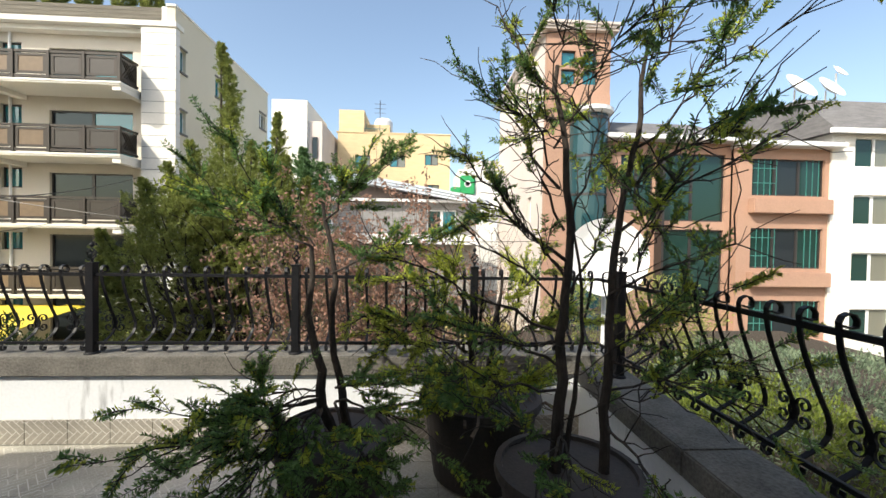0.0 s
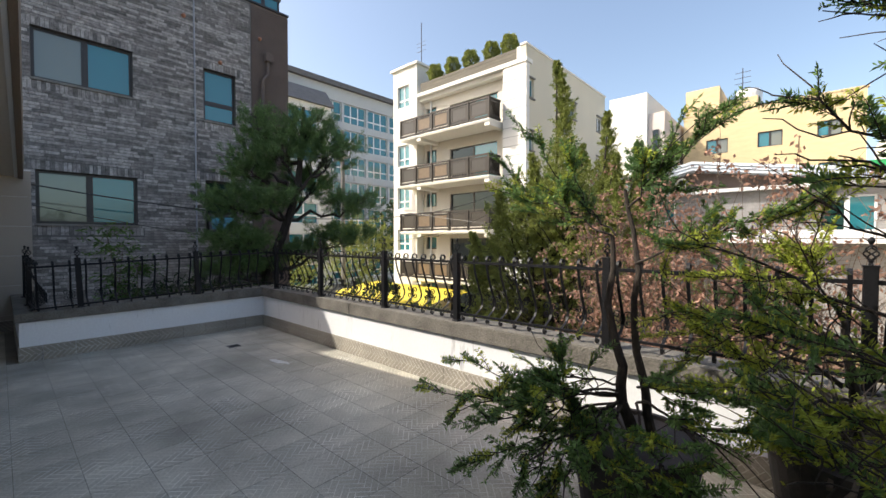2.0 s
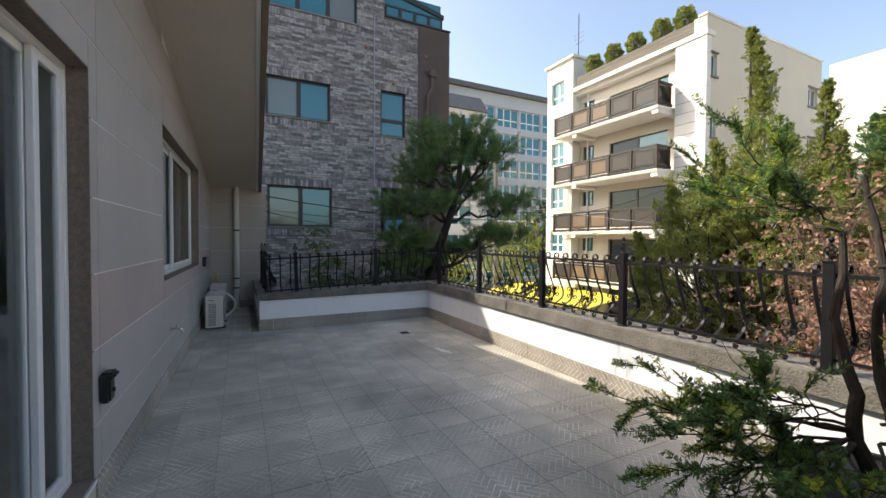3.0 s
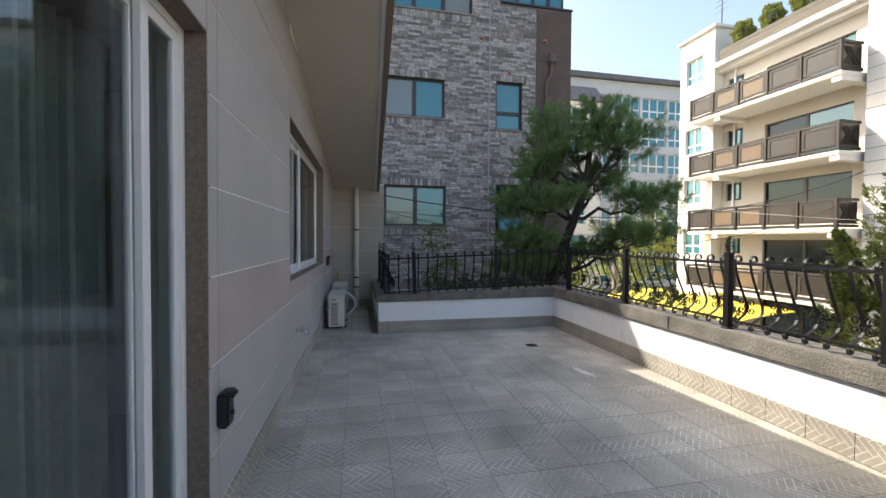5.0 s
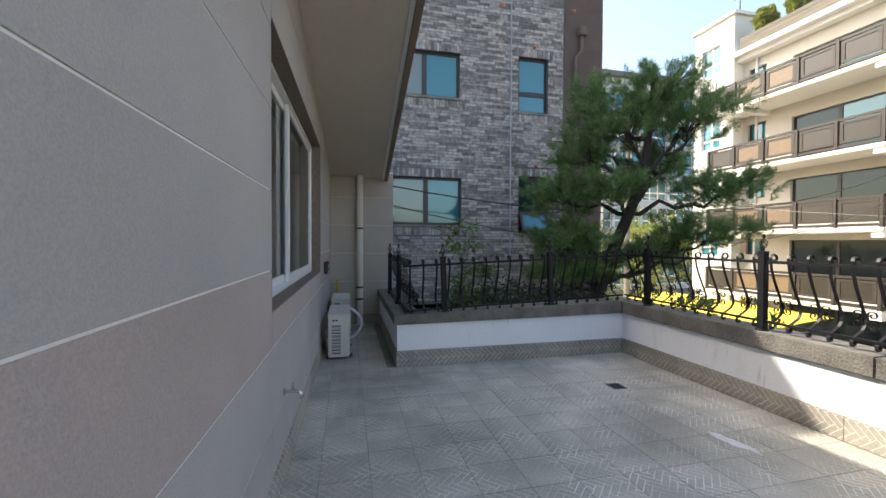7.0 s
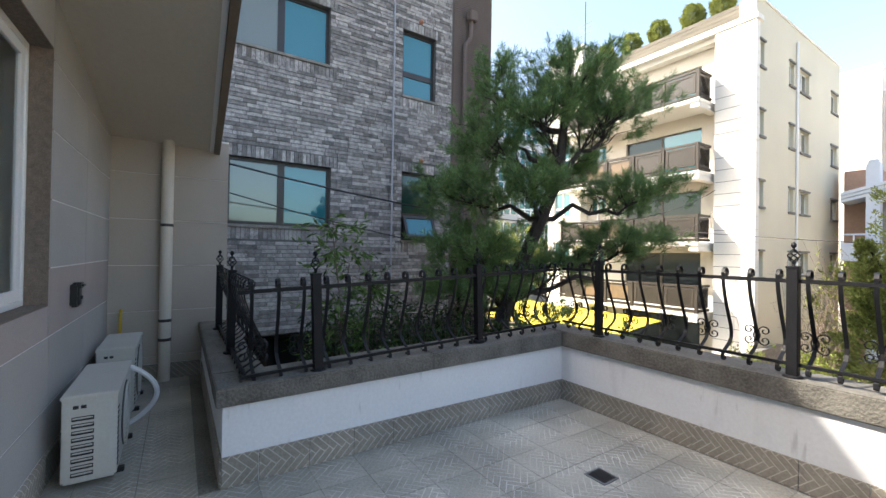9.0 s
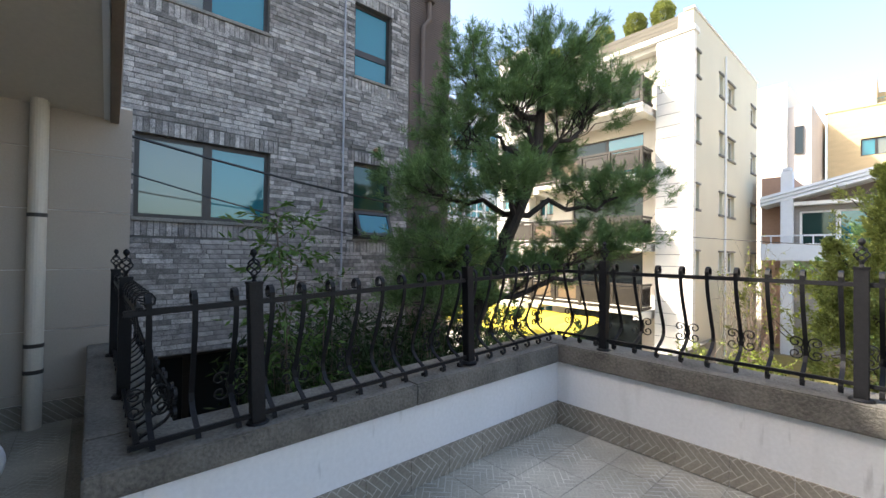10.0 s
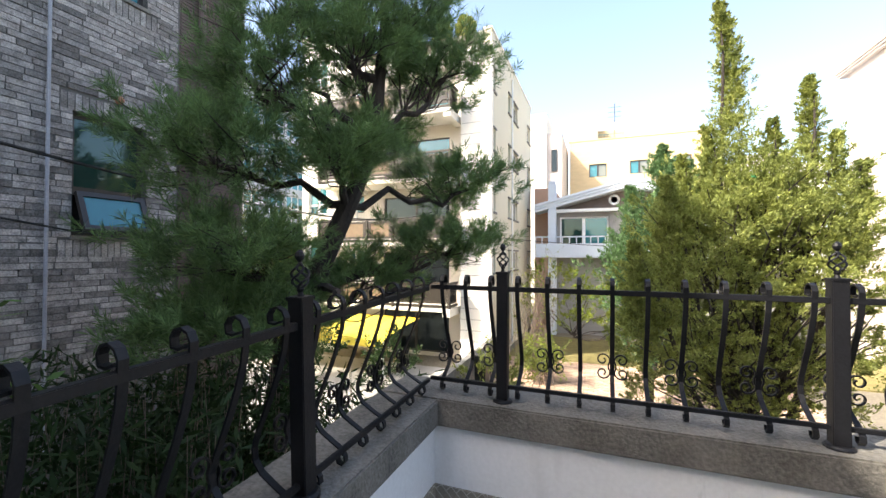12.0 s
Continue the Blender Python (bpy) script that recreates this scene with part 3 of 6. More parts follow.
def sliding_window(name, o, label, reveal, sashes, glass, s=0.06):
    """White plastic sliding window in an opening o, set back in its brown reveal."""
    u0, u1, z0, z1 = o
    ob = tagged(new(name), label, "window" if "window" in name else "door", kind="structure")
    bm = bmesh.new()
    rect_wall(bm, "y", -reveal - 0.06, reveal + 0.057, u0 - 0.022, u1 + 0.022, z0 - 0.022, z1 + 0.022, [(u0 + 0.012, u1 - 0.012, z0 + 0.012, z1 - 0.012)])
    part("reveal", bm, M["brown_stone"], ob, "rough brown plaster reveal")
    u0, u1, z0, z1 = u0 + 0.012, u1 - 0.012, z0 + 0.012, z1 - 0.012
    f = 0.034
    bm = bmesh.new()
    rect_wall(bm, "y", -reveal - 0.09, 0.10, u0, u1, z0, z1, [(u0 + f, u1 - f, z0 + f, z1 - f)])
    bmesh.ops.bevel(bm, geom=bm.edges[:], offset=0.003, segments=1, affect="EDGES")
    part("window_frame", bm, M["pvc"], ob)
    n = len(sashes)
    w = (u1 - u0 - 2 * f)
    for k, (a, b, row) in enumerate(sashes):
        a, b = u0 + f + w * a, u0 + f + w * b
        y = -reveal - 0.012 - 0.035 * row
        bm = bmesh.new()
        rect_wall(bm, "y", y - 0.015, 0.03, a, b, z0 + f + 0.002, z1 - f - 0.002, [(a + s, b - s, z0 + f + s, z1 - f - s)])
        bmesh.ops.bevel(bm, geom=bm.edges[:], offset=0.003, segments=1, affect="EDGES")
        sash = part("sash", bm, M["pvc"], ob)
        bm = bmesh.new()
        box(bm, (a + s - 0.004, y - 0.005, z0 + f + s - 0.004), (b - s + 0.004, y + 0.003, z1 - f - s + 0.004))
        pane = part("pane", bm, glass, sash)
        pane.visible_shadow = False
    return housed(ob)


sliding_window("window_1", WIN, "white plastic sliding window in a brown reveal", 0.115, [(0.0, 0.57, 0), (0.53, 1.0, 1)], M["pane"])
sliding_window("door_1", DOOR, "tall white plastic sliding glass door in a brown reveal", 0.10, [(0.0, 0.137, 0), (0.115, 0.56, 1), (0.54, 1.0, 0)], M["pane"], 0.05)
boxed("door_sill", (DOOR[0] + 0.013, -0.20, 0.0), (DOOR[1] - 0.013, 0.008, 0.183), M["tile"], bpy.data.objects["door_1"], bevel=0.003)
boxed("sill_trim", (DOOR[0] + 0.013, 0.009, 0.170), (DOOR[1] - 0.013, 0.014, 0.188), M["pvc"], bpy.data.objects["door_1"], bevel=0.001)

curtain = tagged(new("curtain"), "pale grey curtain hanging behind the sliding door", "curtain")
bm = bmesh.new()
for s in range(2):
    a0 = 0.86 + s * 1.5
    top = [(a0 + k * 0.012, -0.42 + 0.03 * math.sin(k * 0.9) + 0.008 * math.sin(k * 2.3)) for k in range(46)]
    lo = [bm.verts.new((x, y, 0.20)) for x, y in top]
    hi = [bm.verts.new((x, y, 2.24)) for x, y in top]
    for k in range(45):
        bm.faces.new([lo[k], lo[k + 1], hi[k + 1], hi[k]])
bmesh.ops.solidify(bm, geom=bm.faces[:], thickness=0.003)
part("cloth", bm, mat("grey_green_cloth", (0.50, 0.56, 0.53), 0.9), curtain)
housed(curtain)

for name, x, z in (("outlet_cover", -4.52, 1.06), ("outlet_cover", 0.725, 0.635)):
    ob = thing(name, "black weatherproof socket cover screwed to the house wall", "socket", "socket covers", at=(x, 0, z))
    bm = bmesh.new()
    box(bm, (-0.045, -0.004, -0.085), (0.045, 0.05, 0.075), 0.012)
    part("cover", bm, M["black"], ob)
    bm = bmesh.new()
    box(bm, (-0.05, 0.0, 0.045), (0.05, 0.072, 0.085), 0.014)
    part("hood", bm, M["black"], ob)
    bm = bmesh.new()
    cylinder(bm, 0.012, (0, 0.05, -0.02), (0, 0.062, -0.02), 10)
    part("catch", bm, M["black"], ob)
    housed(ob)

tap = thing("garden_tap", "small chrome garden tap on the house wall", "tap", at=(-1.42, 0, 0.525))
bm = bmesh.new()
cylinder(bm, 0.022, (0, -0.003, 0), (0, 0.008, 0), 14)
part("flange", bm, M["chrome"], tap)
bm = bmesh.new()
tube(bm, [(0, 0.005, 0), (0, 0.05, 0), (0, 0.085, -0.004), (0, 0.10, -0.02), (0, 0.10, -0.045)], 0.011, 10)
part("spout", bm, M["chrome"], tap)
bm = bmesh.new()
tube(bm, [(0, 0.05, 0.0), (0, 0.05, 0.035)], 0.007, 8)
tube(bm, [(-0.03, 0.05, 0.038), (0.03, 0.05, 0.038)], 0.006, 8)
part("handle", bm, M["chrome"], tap)
housed(tap)


# ---- railings
def scroll(r=0.036):
    """A C-scroll beside a bar: two spirals that wind away from it above and below."""
    up = []
    for k in range(19):
        a, rr = radians(222 - 26 * k), r * (1 - 0.042 * k)
        up.append((r * 1.02 + rr * math.cos(a), r * 0.92 + rr * math.sin(a)))
    return up[::-1] + [(u, -z) for u, z in up]


def s_profile():
    c, r = (0.034, 1.283), 0.034
    pts = [(c[0] + r * 0.55 * math.cos(radians(a)), c[1] + r * 0.55 * math.sin(radians(a))) for a in (-150, -70)]
    pts += [(c[0] + r * math.cos(radians(a)), c[1] + r * math.sin(radians(a))) for a in (-25, 15, 55, 95, 135, 175)]
    pts += [(0.004, 1.24), (0.012, 1.19), (0.034, 1.12), (0.066, 1.04), (0.100, 0.965), (0.128, 0.905), (0.142, 0.86), (0.138, 0.82), (0.112, 0.785),
            (0.070, 0.76), (0.030, 0.738), (0.006, 0.712), (0.004, 0.690), (0.018, 0.676), (0.036, 0.682), (0.040, 0.700)]
    return pts


def post_parts(parent, m, z0=0.653):
    bm = bmesh.new()
    box(bm, (-0.029, -0.029, z0), (0.029, 0.029, 1.335), 0.003)
    box(bm, (-0.033, -0.033, 1.330), (0.033, 0.033, 1.342), 0.002)
    bm.transform(m)
    p = part("post", bm, M["iron"], parent)
    bm = bmesh.new()
    lathe(bm, [(0.052, z0 - 0.006), (0.052, z0 + 0.008), (0.044, z0 + 0.016), (0.03, z0 + 0.018)], 18)
    bm.transform(m)
    part("base_plate", bm, M["iron"], p)
    bm = bmesh.new()
    lathe(bm, [(0.012, 1.34), (0.008, 1.355), (0.013, 1.365), (0.006, 1.372)], 10)
    for k in range(4):
        pts = []
        for q in range(9):
            s = q / 8
            a = math.pi / 2 * k + 3.4 * s
            rr = 0.006 + 0.024 * math.sin(math.pi * s) ** 0.8
            pts.append((rr * math.cos(a), rr * math.sin(a), 1.368 + 0.075 * s))
        tube(bm, pts, 0.0042, 5)
    lathe(bm, [(0.005, 1.44), (0.009, 1.446), (0.005, 1.452), (0.013, 1.462), (0.016, 1.472), (0.012, 1.484), (0.003, 1.492)], 10)
    bm.transform(m)
    part("finial", bm, M["iron"], p)


PROFILE, SCROLL = s_profile(), scroll()


def railing(label, origin, angle, length, posts, start=0.0, step=0.148, z_post=0.653, tilt=0.0, phase=0):
    """A bowed wrought-iron railing: local x along the run, local y outwards."""
    ob = thing("railing", label, "railing", "terrace railings")
    m = Matrix.Translation(origin) @ Matrix.Rotation(radians(angle), 4, "Z") @ Matrix.Rotation(radians(tilt), 4, "Y")
    for name, z, s in (("top_rail", 1.25, 0.0125), ("bottom_rail", 0.735, 0.010)):
        bm = bmesh.new()
        box(bm, (start, -s, z - s), (length, s, z + s), 0.002)
        bm.transform(m)
        part(name, bm, M["iron"], ob)
    for x in posts:
        post_parts(ob, m @ Matrix.Translation((x, 0, 0)), z_post)
    bm = bmesh.new()
    strap(bm, [(0, u - 0.012, z) for u, z in PROFILE], (1, 0, 0), 0.021, 0.007)
    me = bpy.data.meshes.new("bar")
    bm.to_mesh(me)
    bm.free()
    me.materials.append(M["iron"])
    sm = []
    for side in (1, -1):
        bm = bmesh.new()
        strap(bm, [(side * (0.008 + u), 0.124, 0.862 + z) for u, z in SCROLL], (0, 1, 0), 0.012, 0.006)
        s_me = bpy.data.meshes.new("scroll")
        bm.to_mesh(s_me)
        bm.free()
        s_me.materials.append(M["iron"])
        sm.append(s_me)
    stops = sorted([start, *posts, length])
    idx = phase
    for a, b in zip(stops, stops[1:]):
        n = max(1, round((b - a) / step))
        for k in range(n):
            x = a + (b - a) * (k + 0.5) / n
            bar = new("bar", me)
            bar.parent = ob
            bar.matrix_basis = m @ Matrix.Translation((x, 0, 0))
            if idx % 2 == 0:
                for s_me in sm:
                    sc = new("scroll", s_me)
                    sc.parent = bar
            idx += 1
    return ob


railing("black wrought-iron railing with bowed bars and scrolls on the parapet", (-6.47, 2.88, 0), 0, 8.27, [0.415, 1.80, 3.23, 4.37, 5.87, 7.25])
railing("black wrought-iron railing with bowed bars beside the brick building", (-6.47, 0.03, -0.118), 90, 2.85, [0.47, 1.83], z_post=0.69, tilt=-2.3)
railing("black wrought-iron railing along the passage parapet", (-8.45, 0.03, -0.11), 0, 1.98, [0.03, 1.15], z_post=0.695)
railing("black wrought-iron railing with bowed bars above the shrubs", (1.79, 2.88, 0), -90, 3.8, [0.35, 3.1], z_post=0.58)


# ---- neighbouring buildings
def facade_window(parent, axis, at, inward, u0, u1, z0, z1, frame, panes, transom=None, bar=0.05, name="window"):
    """A window in an opening: frame and panes, set back from the wall plane by inward (signed)."""
    bm = bmesh.new()
    n = len(panes)
    w = (u1 - u0) / n
    holes = []
    rows = [(z0, transom), (transom, z1)] if transom else [(z0, z1)]
    for k in range(n):
        for a, b in rows:
            holes.append((u0 + k * w + bar, u0 + (k + 1) * w - bar, a + bar, b - bar))
    rect_wall(bm, axis, at + inward, 0.06 * (1 if inward > 0 else -1), u0, u1, z0, z1, holes)
    fr = part(name, bm, frame, parent)
    d = at + inward * 1.0 + (0.03 if inward > 0 else -0.03)
    for i, h in enumerate(holes):
        a, b, c, e = h
        lo = (d, a - 0.01, c - 0.01) if axis == "x" else (a - 0.01, d, c - 0.01)
        hi = (d + 0.012, b + 0.01, e + 0.01) if axis == "x" else (b + 0.01, d + 0.012, e + 0.01)
        boxed("pane", lo, hi, panes[(i // len(rows)) % n], fr)
    return fr


def house(name, label):
    return thing(name, label, "building")


def face(parent, axis, at, thick, u0, u1, z0, z1, holes, material, name="wall"):
    bm = bmesh.new()
    rect_wall(bm, axis, at, thick, u0, u1, z0, z1, holes)
    return part(name, bm, material, parent)


# grey brick apartment house beside the terrace
BX = -10.9
BRICK = house("brick_building", "grey brick apartment building with dark bronze window frames")
B_WIN = [(0.28, 1.93, 1.80, 2.88), (0.25, 1.88, 4.70, 5.73), (0.25, 2.63, 7.55, 8.9), (3.33, 4.10, 4.51, 5.83), (3.35, 4.11, 1.63, 2.99)]
B_OPEN = (-2.0, 2.2, -3.2, -0.02)
face(BRICK, "x", BX - 0.3, 0.3 - 0.014, -1.5, 4.52, GROUND, 7.97, B_WIN + [B_OPEN], M["mortar"])
face(BRICK, "x", BX - 0.3, 0.3 - 0.014, -1.5, 3.45, 7.97, 10.4, [B_WIN[2]], M["mortar"])
face(BRICK, "x", BX - 0.3, 0.3, -13.0, -1.5, GROUND, 8.45, [], M["brick"])
ribbed = face(BRICK, "x", BX - 0.3, 0.29, 4.52, 5.57, GROUND, 7.97, [], M["brown_wall"], "side_wall")
zz = np.arange(GROUND + 2, 7.9, 0.045)
boxes("rib", np.stack([np.full_like(zz, BX - 0.012), np.full_like(zz, 4.53), zz], 1), np.stack([np.full_like(zz, BX + 0.004), np.full_like(zz, 5.575), zz + 0.032], 1), M["brown_wall"], ribbed)
face(BRICK, "y", 5.27, 0.29, -17.0, BX - 0.301, GROUND, 7.97, [], M["brown_wall"], "side_wall")
boxed("roof", (-17.0, -13.0, 7.6), (BX - 0.3, 5.3, 7.7), M["concrete"], BRICK)
boxed("upper_wall", (-17.0, 3.2, 7.97), (BX - 0.31, 3.45, 10.4), M["brick"], BRICK)
boxed("coping", (BX - 0.33, 3.45, 7.97), (BX + 0.03, 5.60, 8.03), M["bronze"], BRICK, bevel=0.008)
# glazed roof room with a sloping top
bm = bmesh.new()
prism(bm, [[(BX - 0.25, 3.5, 8.9), (BX - 0.25, 3.5, 9.1), (BX - 0.25, 5.5, 8.62), (BX - 0.25, 5.5, 8.5)], [(-13.5, 3.5, 8.9), (-13.5, 3.5, 9.1), (-13.5, 5.5, 8.62), (-13.5, 5.5, 8.5)]])
rr = part("roof_room", bm, M["bronze"], BRICK)
facade_window(BRICK, "x", BX - 0.2, -0.06, 3.55, 5.45, 8.03, 8.5, M["bronze"], [M["glass_teal"]] * 4)
boxed("glazing", (BX - 0.31, 3.5, 8.5), (BX - 0.29, 5.4, 8.9), M["glass_teal"], rr)
boxed("roof_room_wall", (-13.5, 5.38, 8.0), (BX - 0.3, 5.45, 8.55), M["bronze"], BRICK)
TE, CR, DK = M["glass_teal"], M["glass_cream"], M["glass_dark"]
for o, panes, tr in ((B_WIN[0], [CR, TE], None), (B_WIN[1], [CR, TE], None), (B_WIN[2], [TE, TE, CR], None), (B_WIN[3], [TE], 4.98)):
    facade_window(BRICK, "x", BX, -0.10, *o, M["bronze"], panes, tr, 0.055)
facade_window(BRICK, "x", BX, -0.10, 3.35, 4.11, 2.12, 2.99, M["bronze"], [M["glass_green"]], None, 0.055)
bm = bmesh.new()
rect_wall(bm, "x", 0, 0.05, 0, 0.70, -0.46, 0, [(0.055, 0.645, -0.405, -0.055)])
sash = part("window", bm, M["bronze"], BRICK, "top-hung window tilted open")
boxed("pane", (0.02, 0.05, -0.41), (0.03, 0.65, -0.05), M["glass_teal"], sash)
sash.matrix_basis = pose(BX - 0.04, 3.38, 2.10, 0, -22, 0)
face(BRICK, "x", BX - 0.16, 0.06, 3.35, 4.11, 1.63, 2.12, [(3.40, 4.06, 1.68, 2.09)], M["bronze"], "window")
for o in B_WIN:
    boxed("sill", (BX - 0.02, o[0] - 0.02, o[2] - 0.05), (BX + 0.03, o[1] + 0.02, o[2] - 0.002), M["concrete"], BRICK, bevel=0.004)
# added box, painted near-black as the unlit room behind the open sash
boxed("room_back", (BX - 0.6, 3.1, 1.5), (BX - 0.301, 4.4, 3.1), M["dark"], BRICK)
# entrance recess under the brickwork, its shade painted as near-black walls
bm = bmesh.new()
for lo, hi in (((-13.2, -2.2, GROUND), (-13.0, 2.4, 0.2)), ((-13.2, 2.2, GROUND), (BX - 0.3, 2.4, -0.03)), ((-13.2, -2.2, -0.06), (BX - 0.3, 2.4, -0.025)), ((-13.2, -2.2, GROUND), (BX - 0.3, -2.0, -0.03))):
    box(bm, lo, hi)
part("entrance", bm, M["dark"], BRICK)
facade_window(BRICK, "x", -12.2, -0.05, -1.9, 2.1, GROUND, -0.3, M["bronze"], [DK, M["glass_green"], DK, DK])
bm = bmesh.new()
tube(bm, [(BX + 0.03, 3.12, -2.5), (BX + 0.03, 3.12, 7.9)], 0.018, 8)
part("conduit", bm, mat("grey_conduit", (0.35, 0.36, 0.40), 0.5), BRICK)
bm = bmesh.new()
tube(bm, [(BX + 0.06, 4.95, 6.5), (BX + 0.06, 4.95, 6.1), (BX + 0.06, 4.80, 5.9), (BX + 0.06, 4.80, -2.0)], 0.045, 10)
box(bm, (BX + 0.0, 4.86, 6.45), (BX + 0.16, 5.06, 6.68), 0.02)
part("rainwater_pipe", bm, M["brown_wall"], BRICK)
for y, z in ((3.78, 3.25), (3.72, 6.07), (4.75, 7.05), (2.9, 6.95)):
    bm = bmesh.new()
    lathe(bm, [(0.045, 0), (0.05, 0.03), (0.04, 0.06), (0.015, 0.08)], 12)
    bm.transform(pose(BX - 0.005, y, z, 0, 90, 0))
    part("vent_cap", bm, mat("copper_vent", (0.45, 0.20, 0.12), 0.5), BRICK)

# white apartment house with four balconies
WX, WY = -9.9, 17.3
WHITE = house("apartment_building", "white and cream apartment building with dark wooden balconies")
lev = [9.5, 6.9, 4.25, 1.62, -1.0]
e_holes = []
for z in lev[:4]:
    for a, b in ((17.62, 18.05), (20.6, 21.15), (21.9, 23.0), (26.1, 27.1)):
        e_holes.append((a, b, z - 0.95, z))
face(WHITE, "x", WX - 0.3, 0.3, WY, 27.5, GROUND, 11.05, e_holes, M["cream_wall"])
for h in e_holes:
    facade_window(WHITE, "x", WX, -0.12, *h, M["pvc"], [M["glass_teal"]] if h[1] - h[0] < 0.8 else [M["glass_dark"], M["glass_cream"]], None, 0.04)
for h in e_holes:
    boxed("sill", (WX - 0.02, h[0] - 0.06, h[2] - 0.09), (WX + 0.07, h[1] + 0.06, h[2] - 0.004), M["concrete"], WHITE)
    boxed("lintel", (WX - 0.02, h[0] - 0.06, h[3] + 0.004), (WX + 0.06, h[1] + 0.06, h[3] + 0.08), M["concrete"], WHITE)
boxed("coping", (WX - 0.35, WY - 0.05, 11.05), (WX + 0.05, 27.55, 11.15), M["white_wall"], WHITE, bevel=0.01)
# cladding of the pier, in courses
for k in range(29):
    z = GROUND + k * 0.47
    if z > 10.3: break
    boxed("cladding_panel", (-11.25, WY - 0.02, z), (WX + 0.02, WY + 0.3, z + 0.446), M["white_wall"], WHITE)
boxed("pier_core", (-11.25, WY + 0.0, GROUND), (WX - 0.31, WY + 0.9, 10.2), M["concrete"], WHITE)
s_holes = []
for z in lev:
    s_holes += [(-15.4, -12.0, z - 2.05, z - 0.08), (-17.35, -16.5, z - 0.75, z + 0.1)]
face(WHITE, "y", WY + 0.6, 0.3, -17.6, -11.25, GROUND, 10.2, s_holes, M["recess_wall"])
for i, h in enumerate(s_holes):
    facade_window(WHITE, "y", WY + 0.6, 0.12, *h, M["bronze"], [M["glass_dark"], M["glass_teal"] if i < 4 else M["glass_dark"]] if i % 2 == 0 else [M["glass_teal"]], None, 0.06)
t_holes = [(-19.4, -18.3, z - 0.75, z + 0.6) for z in (10.65, 6.9, 4.2, 1.5)]
face(WHITE, "y", WY, 0.3, -19.8, -17.6, GROUND, 12.3, t_holes, M["white_wall"])
for h in t_holes:
    facade_window(WHITE, "y", WY, 0.12, *h, M["pvc"], [M["glass_teal"]] * 2, h[2] + 0.45, 0.05)
face(WHITE, "x", -17.9, 0.3, WY + 0.3, WY + 5, 10.2, 12.3, [], M["white_wall"])
face(WHITE, "x", -17.605, -0.3, WY + 0.3, WY + 0.9, GROUND, 10.2, [], M["white_wall"])
face(WHITE, "x", -19.8, 0.3, WY + 0.3, 27.5, GROUND, 12.3, [], M["cream_wall"])
face(WHITE, "y", 27.2, 0.3, -19.8, WX - 0.3, GROUND, 11.0, [], M["cream_wall"])
boxed("roof", (-19.8, WY + 0.6, 10.1), (WX - 0.3, 27.2, 10.25), M["concrete"], WHITE)
boxed("tower_roof", (-19.95, WY - 0.15, 12.3), (-17.45, WY + 5, 12.45), M["white_wall"], WHITE, bevel=0.01)
boxed("cornice", (-17.6, WY - 0.08, 10.2), (WX + 0.08, WY + 0.5, 10.42), M["white_wall"], WHITE, bevel=0.015)
boxed("roof_pier", (-10.45, WY, 10.42), (WX - 0.31, WY + 1.2, 11.05), M["white_wall"], WHITE, bevel=0.01)
for k in range(4):
    boxed("planter_board", (-17.4, WY + 0.12 - 0.005 * (k % 2), 10.42 + k * 0.16), (-10.5, WY + 0.2, 10.57 + k * 0.16), M["wood_grey"], WHITE)
boxed("soffit_panel", (-17.6, WY + 0.2, 10.0), (-11.25, WY + 0.62, 10.2), M["white_wall"], WHITE)
